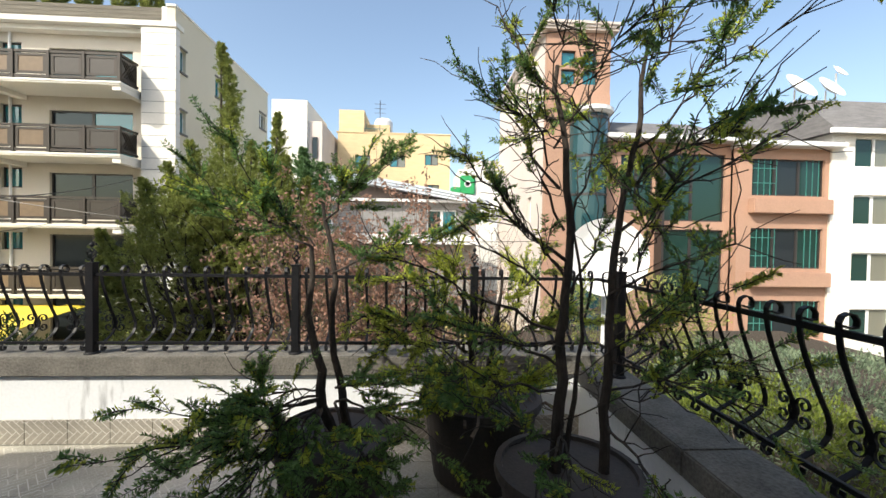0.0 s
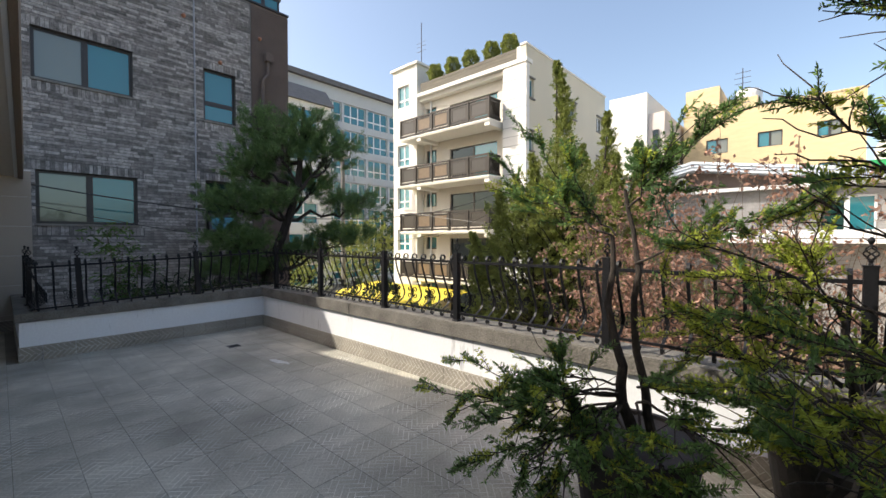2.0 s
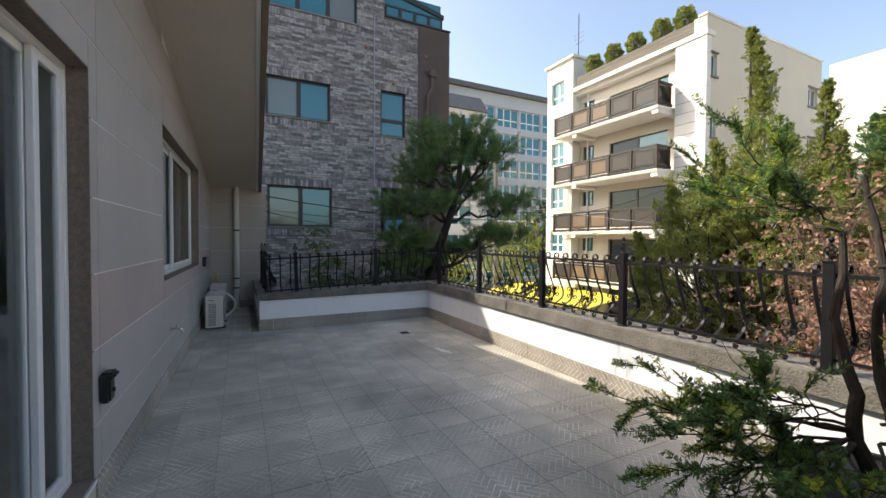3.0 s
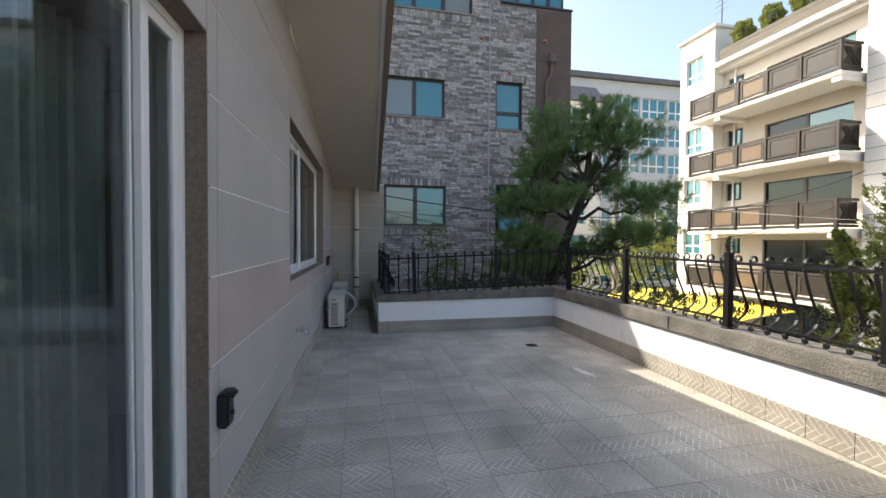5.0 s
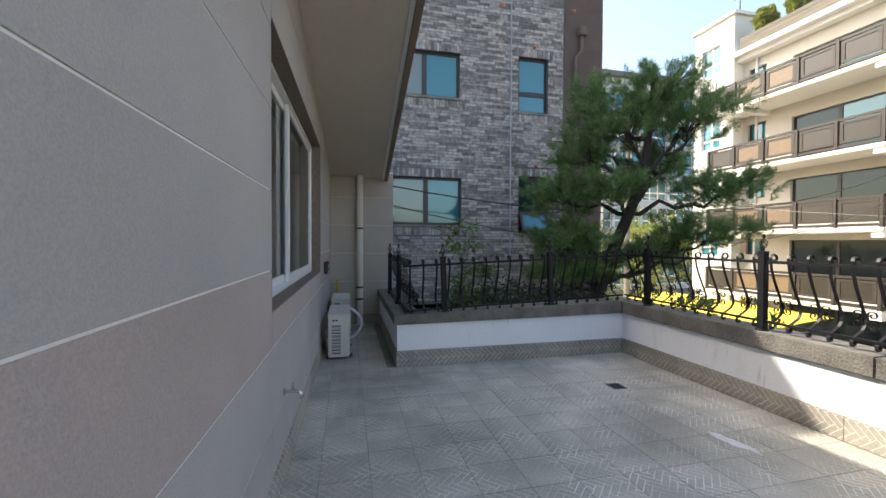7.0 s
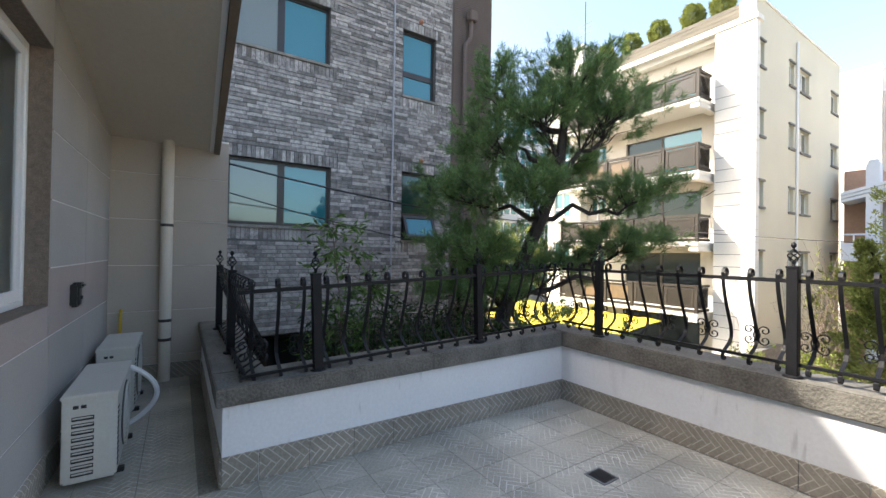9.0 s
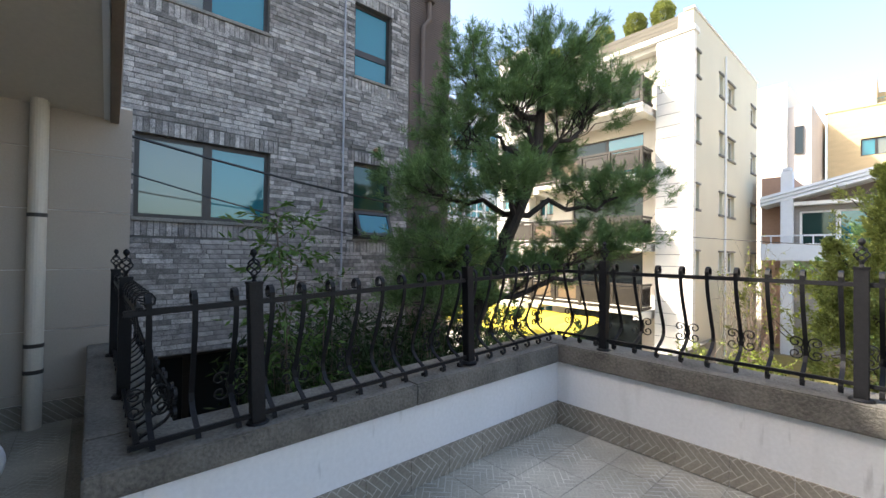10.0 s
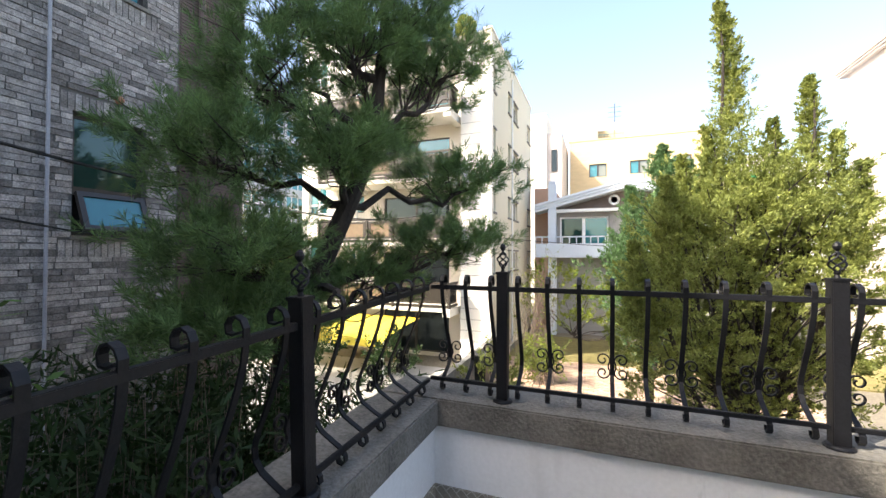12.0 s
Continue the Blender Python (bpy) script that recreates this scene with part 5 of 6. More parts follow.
POLE = thing("utility_pole", "concrete utility pole with cross-arms and wires", "pole")
bm = bmesh.new()
tube(bm, [(-21.0, 14.2, GROUND), (-21.0, 14.2, 8.2)], 0.16, 12, 0.11)
part("shaft", bm, M["concrete"], POLE)
for z in (7.2, 6.4):
    bm = bmesh.new()
    box(bm, (-21.9, 14.1, z), (-20.1, 14.2, z + 0.09))
    arm = part("cross_arm", bm, M["bronze"], POLE)
    for k in range(4):
        bm = bmesh.new()
        lathe(bm, [(0.05, 0), (0.07, 0.06), (0.04, 0.12), (0.02, 0.16)], 10, (-21.8 + k * 0.53, 14.15, z + 0.09))
        part("insulator", bm, M["pvc"], arm)


def sag_wire(label, a, b, dip, r):
    ob = thing("overhead_wire", label, "cable", "overhead wires")
    a, b = Vector(a), Vector(b)
    bm = bmesh.new()
    tube(bm, [a.lerp(b, t) - Vector((0, 0, dip * 4 * t * (1 - t))) for t in (k / 20 for k in range(21))], r, 5)
    part("cable", bm, M["black"], ob)


sag_wire("thick black cable sagging past the brick wall", (-9.05, -0.05, 2.42), (-11.2, 17.25, 4.0), 1.0, 0.013)
sag_wire("thin black cable sagging past the brick wall", (-9.05, -0.05, 2.10), (-11.2, 17.25, 3.2), 1.27, 0.008)
for k in range(4):
    sag_wire("thin black power line", (-21.8 + k * 0.53, 14.15, 7.35), (-46, 30 + k, 9.0), 0.6, 0.02)
sag_wire("thin pale wire across the gardens", (-21.0, 14.2, 4.0), (6.0, 15.9, 1.6), 0.9, 0.012)

DISH = thing("satellite_dish", "large white satellite dish on a pole beyond the railing", "satellite dish", at=(3.3, 6.0, 1.30))
bm = bmesh.new()
lathe(bm, [(0.02, 0.0), (0.25, 0.03), (0.45, 0.10), (0.60, 0.19), (0.61, 0.21), (0.45, 0.125), (0.25, 0.055), (0.02, 0.02)], 36)
bm.transform(pose(0, 0, 0, 82, 0, -14))
part("reflector", bm, M["pvc"], DISH)
bm = bmesh.new()
tube(bm, [(0.05, 0.1, 0), (0.05, 0.12, -4.5)], 0.035, 10)
part("mast", bm, M["pvc"], DISH)
bm = bmesh.new()
tube(bm, [(0, -0.15, -0.58), (0.0, -0.6, 0.0)], 0.012, 6)
box(bm, (-0.04, -0.66, -0.05), (0.04, -0.56, 0.05), 0.01)
part("feed_arm", bm, M["black"], DISH)


# ---- plants
def blades(rng, base, way, length, width, k=4):
    """Leaves as slim pointed quads: base points, directions, lengths and widths (arrays)."""
    n = len(base)
    way = way / np.linalg.norm(way, axis=1, keepdims=True)
    ref = rng.normal(size=(n, 3))
    side = np.cross(way, ref)
    side /= np.linalg.norm(side, axis=1, keepdims=True)
    L, W = np.broadcast_to(length, n)[:, None], np.broadcast_to(width, n)[:, None]
    mid = base + way * L * 0.5
    v = np.stack([base, mid + side * W / 2, base + way * L, mid - side * W / 2], 1).reshape(-1, 3)
    f = np.arange(4 * n).reshape(n, 4)
    return v, f


def foliage(name, sets, material, parent):
    vs, fs, o = [], [], 0
    for v, f in sets:
        vs.append(v)
        fs.append(f + o)
        o += len(v)
    ob = joined(name, np.concatenate(vs), np.concatenate(fs), material, parent)
    tagged(ob, kind="stuff")
    return ob


def crooked(rng, a, b, n=7, bend=0.08):
    """A wandering line from a to b."""
    a, b = Vector(a), Vector(b)
    L = (b - a).length
    pts, off = [], Vector((0, 0, 0))
    for i in range(n):
        t = i / (n - 1)
        if 0 < i < n - 1:
            off = off * 0.6 + Vector(rng.normal(size=3)) * bend * L * 0.5
        else:
            off = off * (0 if i == 0 else 0.3)
        pts.append(a.lerp(b, t) + off)
    return pts


def in_blob(rng, n, c, r, shell=0.55, up=0.0):
    """Points in an ellipsoid, denser towards its skin."""
    d = rng.normal(size=(n, 3))
    d /= np.linalg.norm(d, axis=1, keepdims=True)
    rad = shell + (1 - shell) * rng.random(n) ** 0.7
    rad *= 1 + 0.22 * np.sin(d[:, 0] * 5 + c[0] * 3) * np.sin(d[:, 1] * 6 + c[1] * 5) + 0.12 * np.sin(d[:, 2] * 9 + c[2])
    p = np.array(c) + d * rad[:, None] * np.array(r)
    return p, d


def pine_tree():
    """Layered garden pine: a leaning, forked trunk and flat pads of long needles."""
    rng = np.random.default_rng(11)
    ob = thing("pine_tree", "old garden pine with layered needle pads and a leaning dark trunk", "tree", at=(-8.6, 3.6, GROUND))
    O = Vector((-8.6, 3.6, GROUND))
    bm = bmesh.new()
    trunk = [(-8.6, 3.6, GROUND - 0.1), (-8.55, 3.62, -1.6), (-8.4, 3.66, -0.3), (-8.28, 3.72, 0.5), (-8.05, 3.82, 1.2), (-7.78, 3.96, 1.9), (-7.58, 4.08, 2.5), (-7.55, 4.12, 3.1), (-7.5, 4.15, 3.7), (-7.52, 4.2, 4.3)]
    tube(bm, [Vector(p) - O for p in trunk], 0.16, 10, 0.03)
    pads = [((-7.5, 4.2, 3.85), (0.80, 0.75, 0.42)), ((-7.15, 4.6, 3.4), (0.75, 0.70, 0.42)), ((-7.6, 3.75, 3.35), (0.60, 0.55, 0.40)), ((-8.25, 3.5, 3.85), (0.38, 0.38, 0.65)), ((-8.3, 3.35, 3.0), (0.70, 0.60, 0.42)),
            ((-8.35, 3.05, 2.3), (0.75, 0.65, 0.40)), ((-7.1, 5.1, 2.3), (0.70, 0.65, 0.32)), ((-7.2, 4.9, 1.6), (0.80, 0.75, 0.26)), ((-8.25, 3.1, 1.5), (0.90, 0.70, 0.34)), ((-7.55, 3.55, 2.3), (0.55, 0.55, 0.30)),
            ((-8.0, 4.6, 2.8), (0.75, 0.7, 0.38)), ((-8.5, 3.6, 1.0), (0.8, 0.7, 0.3)), ((-7.9, 4.4, 1.25), (0.75, 0.6, 0.25)), ((-8.2, 2.95, 0.95), (0.85, 0.65, 0.26))]
    sets, limbs = [], []
    for c, r in pads:
        z = c[2] - 0.25
        near = min(trunk, key=lambda p: abs(p[2] - (z - 0.35)))
        main = crooked(rng, near, (c[0], c[1], c[2] - r[2] * 0.5), 8, 0.10)
        tube(bm, [p - O for p in main], 0.045, 7, 0.014)
        r = (r[0] * 1.04, r[1] * 1.04, r[2] * 1.06)
        n = int(640 * (r[0] * r[1] * r[2]) ** 0.62 / 0.35 ** 0.62)
        p, d = in_blob(rng, n, c, r, 0.25)
        knots = p[rng.integers(0, n, max(8, n // 16))]
        near_k = np.argmin(((p[:, None] - knots[None]) ** 2).sum(2), 1)
        p = p + (knots[near_k] - p) * 0.3
        p[:, 2] += 0.10 * np.sin(p[:, 0] * 7) * np.sin(p[:, 1] * 6)
        for q in p[::16]:
            tube(bm, [v - O for v in crooked(rng, main[rng.integers(3, 8)], q, 5, 0.12)], 0.009, 4, 0.003)
        m = 34
        base = np.repeat(p, m, 0)
        axis = d * np.array([0.7, 0.7, 0.4]) + np.array([0, 0, 0.55])
        axis = np.repeat(axis / np.linalg.norm(axis, axis=1, keepdims=True), m, 0)
        way = axis * 0.75 + rng.normal(size=base.shape) * 0.55
        base = base + axis * (rng.random((len(base), 1)) * 0.10 - 0.05) - np.array(O)
        sets.append(blades(rng, base, way, 0.065 + 0.055 * rng.random(len(base)), 0.006))
    for a, b in (((-8.1, 3.8, 1.1), (-7.4, 3.2, 1.15)), ((-7.6, 4.05, 2.45), (-8.0, 3.6, 2.9)), ((-8.2, 3.75, 0.7), (-7.2, 4.6, 1.2))):
        tube(bm, [p - O for p in crooked(rng, a, b, 7, 0.1)], 0.05, 6, 0.02)
    part("trunk", bm, M["bark"], ob)
    foliage("crown", sets, M["pine"], ob)
    return ob


def conifer(label, at, spires, blobs, material, seed, tuft=0.07, dens=900, trunk_r=0.09):
    """A bushy juniper: knobbly clumps of scale-leaf sprays with gaps between, and ragged spires of short side shoots."""
    rng = np.random.default_rng(seed)
    ob = thing("juniper_tree", label, "tree", at=at)
    O = np.array(at)
    bm = bmesh.new()
    sets = []

    def shoots(root, way, length, leaves):
        """Leafy shoots from root points: leaves stand along each shoot, thinning to its tip."""
        n = len(root)
        way = way / np.linalg.norm(way, axis=1, keepdims=True)
        t = rng.random((n, leaves)) ** 0.8
        core = root[:, None] + way[:, None] * (t * length[:, None])[..., None]
        girth = (length[:, None] * 0.24 * (1.05 - t))[..., None]
        base = (core + rng.normal(size=core.shape) * girth).reshape(-1, 3)
        out = np.repeat(way, leaves, 0) * 0.9 + rng.normal(size=base.shape) * 0.55 + np.array([0, 0, 0.25])
        size = tuft * (0.6 + 0.7 * rng.random(len(base)))
        sets.append(blades(rng, base - O, out, size, tuft * 0.34))

    for c, r in blobs:
        area = (r[0] * r[1] + r[1] * r[2] + r[0] * r[2]) / 3
        n = int(dens * 0.16 * area)
        p, d = in_blob(rng, n, c, r, 0.5)
        lump = 1 + 0.16 * np.sin(p[:, :1] * 6.1 + 1.0) * np.sin(p[:, 1:2] * 5.3) + 0.12 * np.sin(p[:, 2:3] * 7.7)
        p = np.array(c) + (p - np.array(c)) * lump
        way = d * np.array([0.9, 0.9, 0.5]) + np.array([0, 0, 0.55]) + rng.normal(size=p.shape) * 0.3
        shoots(p, way, tuft * (2.2 + 3.2 * rng.random(n) ** 2), 46)
        for q in p[:max(3, n // 14)]:
            tube(bm, [v - Vector(O) for v in crooked(rng, (at[0], at[1], max(at[2], c[2] - r[2] * 1.2)), q, 6, 0.08)], 0.025, 5, 0.006)
    for foot, tip, w in spires:
        foot, tip = np.array(foot, float), np.array(tip, float)
        H = np.linalg.norm(tip - foot)
        n = int(max(24, dens * 0.075 * H * (w + 0.1)))
        t = np.sort(rng.random(n) ** 0.9)
        turn = np.arange(n) * 2.4 + rng.normal(size=n) * 0.5
        reach = w * (1 - t) ** 0.7 * (0.25 + 1.05 * rng.random(n) ** 2) + 0.04
        d = np.stack([np.cos(turn), np.sin(turn), np.full(n, 0.75)], 1)
        sway = 0.05 * H * np.stack([np.sin(t * 7 + foot[0]), np.cos(t * 6 + foot[1]), 0 * t], 1) * (t * (1 - t))[:, None] * 2
        root = foot + (tip - foot) * t[:, None] + sway + d * (reach * 0.25)[:, None]
        shoots(root, d + rng.normal(size=d.shape) * 0.25, reach, 44)
        tube(bm, [v - Vector(O) for v in crooked(rng, at, tip, 9, 0.015)], trunk_r, 7, 0.008)
    part("trunk", bm, M["bark"], ob)
    foliage("crown", sets, material, ob)
    return ob


def dry_shrub(label, at, blobs, leaves, material, seed, twigs=60, size=0.055):
    """A deciduous shrub: many fine twigs with scattered curled leaves."""
    rng = np.random.default_rng(seed)
    ob = thing("shrub", label, "shrub", at=at)
    O = Vector(at)
    bm = bmesh.new()
    P = []
    for c, r in blobs:
        for k in range(twigs):
            q, _ = in_blob(rng, 1, c, r, 0.4)
            line = crooked(rng, (at[0] + rng.normal() * 0.3, at[1] + rng.normal() * 0.3, at[2]), q[0], 8, 0.07)
            tube(bm, [v - O for v in line], 0.013, 4, 0.003)
            for j in (5, 6, 7):
                tip = line[j] + Vector(rng.normal(size=3)) * 0.28
                tube(bm, [v - O for v in crooked(rng, line[j], tip, 4, 0.1)], 0.005, 3, 0.002)
                P += [line[j].lerp(tip, s) for s in rng.random(max(1, leaves // (3 * twigs)))]
    tagged(part("wood", bm, M["twig"], ob), kind="stuff")
    P = np.array(P) + rng.normal(size=(len(P), 3)) * 0.03
    if leaves:
        way = rng.normal(size=P.shape) + np.array([0, 0, -0.3])
        foliage("leaves", [blades(rng, P - np.array(O), way, size * (0.7 + 0.7 * rng.random(len(P))), size * 0.55)], material, ob)
    return ob


def yew(label, at, stems, limbs, seed, new_share=0.25, sprays=420, bare=0.2, side=0):
    """A thin potted yew: dark crooked stems, bare limbs and flat sprays of needles."""
    rng = np.random.default_rng(seed)
    ob = thing("yew_tree", label, "tree", "potted yews", at=at)
    O = Vector(at)
    bm = bmesh.new()
    lines = []
    for pts, r in stems:
        pts = [Vector(p) for p in pts]
        fine = []
        for a, b in zip(pts, pts[1:]):
            fine += crooked(rng, a, b, 5, 0.04)[:-1]
        fine.append(pts[-1])
        tube(bm, [p - O for p in fine], r, 8, r * 0.35)
        lines.append(fine)
    sets, new_sets = [], []

    def spray(p, way, s):
        """One twig with needles on both sides."""
        way = way.normalized()
        side = way.cross(Vector(rng.normal(size=3))).normalized()
        tip = p + way * s
        tube(bm, [p - O, p.lerp(tip, 0.5) + Vector((0, 0, 0.02)) * s - O, tip - O], 0.0028, 3, 0.0012)
        n = int(62 * s / 0.2) + 14
        t = rng.random(n)
        sg = np.where(np.arange(n) % 2, 1.0, -1.0)
        base = np.array(p)[None] + np.array(way)[None] * (t * s)[:, None]
        base[:, 2] += 0.02 * s * np.sin(t * np.pi)
        wv = np.array(side)[None] * sg[:, None] + np.array(way)[None] * 0.55 + rng.normal(size=(n, 3)) * 0.28
        v = blades(rng, base - np.array(O), wv, 0.020 + 0.013 * rng.random(n), 0.0068)
        (new_sets if rng.random() < new_share else sets).append(v)

    limbs = list(limbs)
    for k in range(side):
        line = lines[k % 2]
        root = line[rng.integers(2, len(line) - 1)]
        turn, reach = k * 2.4 + rng.normal() * 0.4, 0.28 + 0.42 * rng.random()
        limbs.append((root, root + Vector((math.cos(turn), math.sin(turn), 0.25 + 0.6 * rng.random())) * reach, 0.0045))
    ends = []
    for a, b, r in limbs:
        line = crooked(rng, a, b, 9, 0.05)
        tube(bm, [p - O for p in line], r * 0.7, 6, 0.003)
        ends.append(line)
        for j in range(3, 9):
            for q in range(2):
                d = (line[min(j + 1, 8)] - line[j - 1]).normalized() + Vector(rng.normal(size=3)) * 0.6
                tw = crooked(rng, line[j], line[j] + d * (0.07 + 0.15 * rng.random()), 5, 0.08)
                tube(bm, [p - O for p in tw], 0.0036, 4, 0.0015)
                ends.append(tw)
    leafy = [line for line in ends if rng.random() > bare]
    for k in range(sprays // 4):
        line = leafy[rng.integers(len(leafy))]
        j = rng.integers(max(2, len(line) * 2 // 3), len(line))
        d = (line[j] - line[j - 1]).normalized()
        across = d.cross(Vector((0, 0, 1)) + Vector(rng.normal(size=3)) * 0.25).normalized()
        for q in range(4):
            fan = d + across * (q - 1.5) * 0.55 + Vector(rng.normal(size=3)) * 0.16 + Vector((0, 0, 0.12))
            spray(line[j] - d * 0.04 * q, fan, 0.06 + 0.10 * rng.random())
    part("trunk", bm, M["bark"], ob)
    if sets: foliage("needles", sets, M["yew"], ob)
    if new_sets: foliage("young_needles", new_sets, M["yew_new"], ob)
    return ob


def plant_pot(label, at, r, h):
    ob = thing("plant_pot", label, "plant pot", "terrace pots", at=at)
    bm = bmesh.new()
    lathe(bm, [(r * 0.74, 0.0), (r * 0.80, 0.02), (r * 0.98, h - 0.06), (r, h - 0.05), (r * 0.93, h - 0.05), (r * 0.90, h - 0.12), (r * 0.2, h - 0.13)], 36)
    part("body", bm, M["pot"], ob)
    bm = bmesh.new()
    lathe(bm, [(r * 0.94, h - 0.055), (r * 1.05, h - 0.055), (r * 1.07, h - 0.03), (r * 1.05, h), (r * 0.96, h), (r * 0.94, h - 0.02)], 36)
    part("rim", bm, M["pot"], ob)
    bm = bmesh.new()
    lathe(bm, [(r * 0.9, h - 0.118), (r * 0.6, h - 0.09), (r * 0.25, h - 0.075), (0.02, h - 0.07)], 24)
    part("soil", bm, M["soil"], ob)
    return ob


plant_pot("large dark brown rubber pot on the terrace tiles", (-0.13, 2.0, 0), 0.32, 0.46)
plant_pot("large dark brown rubber pot beside the parapet", (0.76, 2.36, 0), 0.38, 0.54)
plant_pot("dark rubber pot under the tall yew", (1.05, 1.55, 0), 0.32, 0.50)

yew("young yew with two dark stems and spreading low branches", (-0.10, 2.04, 0.36),
    [([(-0.12, 2.02, 0.36), (-0.20, 2.0, 0.7), (-0.28, 2.02, 1.12), (-0.27, 2.05, 1.5)], 0.036), ([(-0.04, 2.05, 0.36), (-0.10, 2.04, 0.75), (-0.13, 2.05, 1.3), (-0.22, 2.1, 1.75)], 0.028)],
    [((-0.20, 2.0, 0.64), (-0.77, 1.48, 0.65), 0.014), ((-0.20, 2.0, 0.60), (-0.62, 1.47, 0.56), 0.013), ((-0.2, 2.0, 0.62), (-0.41, 1.37, 0.46), 0.013), ((-0.2, 2.0, 0.60), (0.01, 1.44, 0.45), 0.013), ((-0.20, 2.0, 0.66), (-0.68, 1.65, 0.66), 0.012),
     ((-0.12, 2.02, 0.62), (0.25, 1.72, 0.65), 0.012), ((-0.2, 2.0, 0.6), (-0.17, 1.40, 0.54), 0.013), ((-0.2, 2.0, 0.62), (-0.50, 1.65, 0.44), 0.012), ((-0.12, 2.0, 0.62), (0.14, 1.58, 0.42), 0.012), ((-0.2, 2.0, 0.66), (-0.38, 1.60, 0.70), 0.012),
     ((-0.2, 2.0, 0.7), (-0.48, 1.82, 0.74), 0.011), ((-0.12, 2.02, 0.7), (0.08, 1.80, 0.80), 0.011), ((-0.2, 2.0, 0.6), (-0.30, 1.50, 0.38), 0.012),
     ((-0.27, 2.05, 1.5), (-0.80, 2.0, 1.74), 0.010), ((-0.15, 2.05, 1.35), (0.30, 1.95, 1.55), 0.010), ((-0.25, 2.05, 1.5), (-0.55, 2.1, 1.80), 0.009), ((-0.2, 2.08, 1.65), (0.02, 2.05, 1.88), 0.009)], 3, 0.2, 1080, 0.15)
yew("small yew with young yellow-green shoots in a wide pot", (0.72, 2.38, 0.5),
    [([(0.72, 2.38, 0.48), (0.70, 2.36, 0.8), (0.62, 2.34, 1.2)], 0.03), ([(0.80, 2.40, 0.48), (0.84, 2.38, 0.9), (0.9, 2.36, 1.3)], 0.022)],
    [((0.70, 2.36, 0.8), (0.15, 2.1, 1.15), 0.012), ((0.66, 2.35, 1.0), (0.2, 2.3, 1.35), 0.011), ((0.72, 2.36, 0.75), (0.35, 1.85, 0.85), 0.012), ((0.82, 2.38, 0.85), (1.2, 2.1, 1.1), 0.011), ((0.84, 2.38, 0.95), (1.15, 2.45, 1.35), 0.010),
     ((0.70, 2.36, 0.7), (0.9, 1.85, 0.75), 0.011), ((0.64, 2.34, 1.15), (0.5, 2.1, 1.45), 0.010), ((0.7, 2.36, 0.62), (0.45, 2.0, 0.62), 0.010), ((0.66, 2.35, 0.9), (0.08, 1.98, 1.12), 0.010), ((0.66, 2.35, 0.8), (0.1, 2.2, 0.95), 0.010)], 4, 0.85, 520, 0.15)
tall = yew("tall sparse yew with dark trunks and bare branches", (1.12, 1.55, 0.42),
    [([(1.06, 1.55, 0.40), (1.08, 1.56, 0.8), (1.10, 1.58, 1.2), (1.13, 1.6, 1.6), (1.11, 1.63, 2.0), (1.07, 1.66, 2.4)], 0.032), ([(1.28, 1.52, 0.40), (1.30, 1.54, 0.9), (1.32, 1.56, 1.4), (1.38, 1.58, 1.8), (1.46, 1.6, 2.15), (1.5, 1.62, 2.5)], 0.026),
     ([(1.10, 1.55, 0.40), (1.16, 1.58, 0.8), (1.20, 1.62, 1.2), (1.14, 1.64, 1.7)], 0.016)],
    [((1.12, 1.6, 1.45), (0.55, 1.6, 1.95), 0.013), ((1.08, 1.62, 1.8), (0.72, 1.75, 2.3), 0.011), ((1.0, 1.7, 2.25), (0.8, 1.8, 2.75), 0.009), ((1.35, 1.56, 1.6), (2.05, 1.45, 2.05), 0.013), ((1.44, 1.6, 2.0), (2.0, 1.7, 2.55), 0.011), ((1.48, 1.6, 2.3), (1.75, 1.5, 2.8), 0.009),
     ((1.3, 1.54, 1.0), (1.6, 1.1, 0.95), 0.011), ((1.1, 1.56, 0.7), (0.85, 1.15, 0.55), 0.011), ((1.3, 1.54, 0.7), (1.35, 1.1, 0.6), 0.011), ((1.1, 1.56, 0.65), (0.95, 1.05, 0.62), 0.011),
     ((1.1, 1.6, 1.6), (0.85, 1.35, 2.05), 0.010), ((1.38, 1.58, 1.8), (1.62, 1.2, 2.05), 0.010), ((1.3, 1.55, 1.3), (1.75, 1.35, 1.55), 0.011), ((1.06, 1.66, 2.0), (1.25, 1.5, 2.45), 0.009),
     ((1.09, 1.58, 1.12), (0.20, 1.70, 1.52), 0.013), ((1.09, 1.58, 0.95), (0.42, 1.55, 1.30), 0.012), ((1.10, 1.58, 1.2), (0.62, 1.75, 1.62), 0.010), ((1.09, 1.57, 0.85), (0.55, 1.35, 0.98), 0.011), ((1.10, 1.58, 1.05), (0.60, 1.30, 1.16), 0.010),
     ((1.14, 1.62, 1.3), (1.45, 1.75, 1.75), 0.010), ((1.12, 1.6, 1.35), (0.80, 1.70, 1.80), 0.010), ((1.32, 1.56, 1.25), (1.60, 1.65, 1.70), 0.009), ((1.15, 1.6, 1.6), (1.30, 1.75, 2.2), 0.009), ((1.3, 1.55, 0.85), (1.75, 1.45, 1.05), 0.010)], 5, 0.4, 820, 0.5, 24)
tall.location.x -= 0.07
dry_shrub("low yellow-green ground plants growing in the pot", (0.72, 2.38, 0.5), [((0.72, 2.3, 0.62), (0.3, 0.3, 0.08))], 700, M["yew_new"], 9, 30, 0.03)

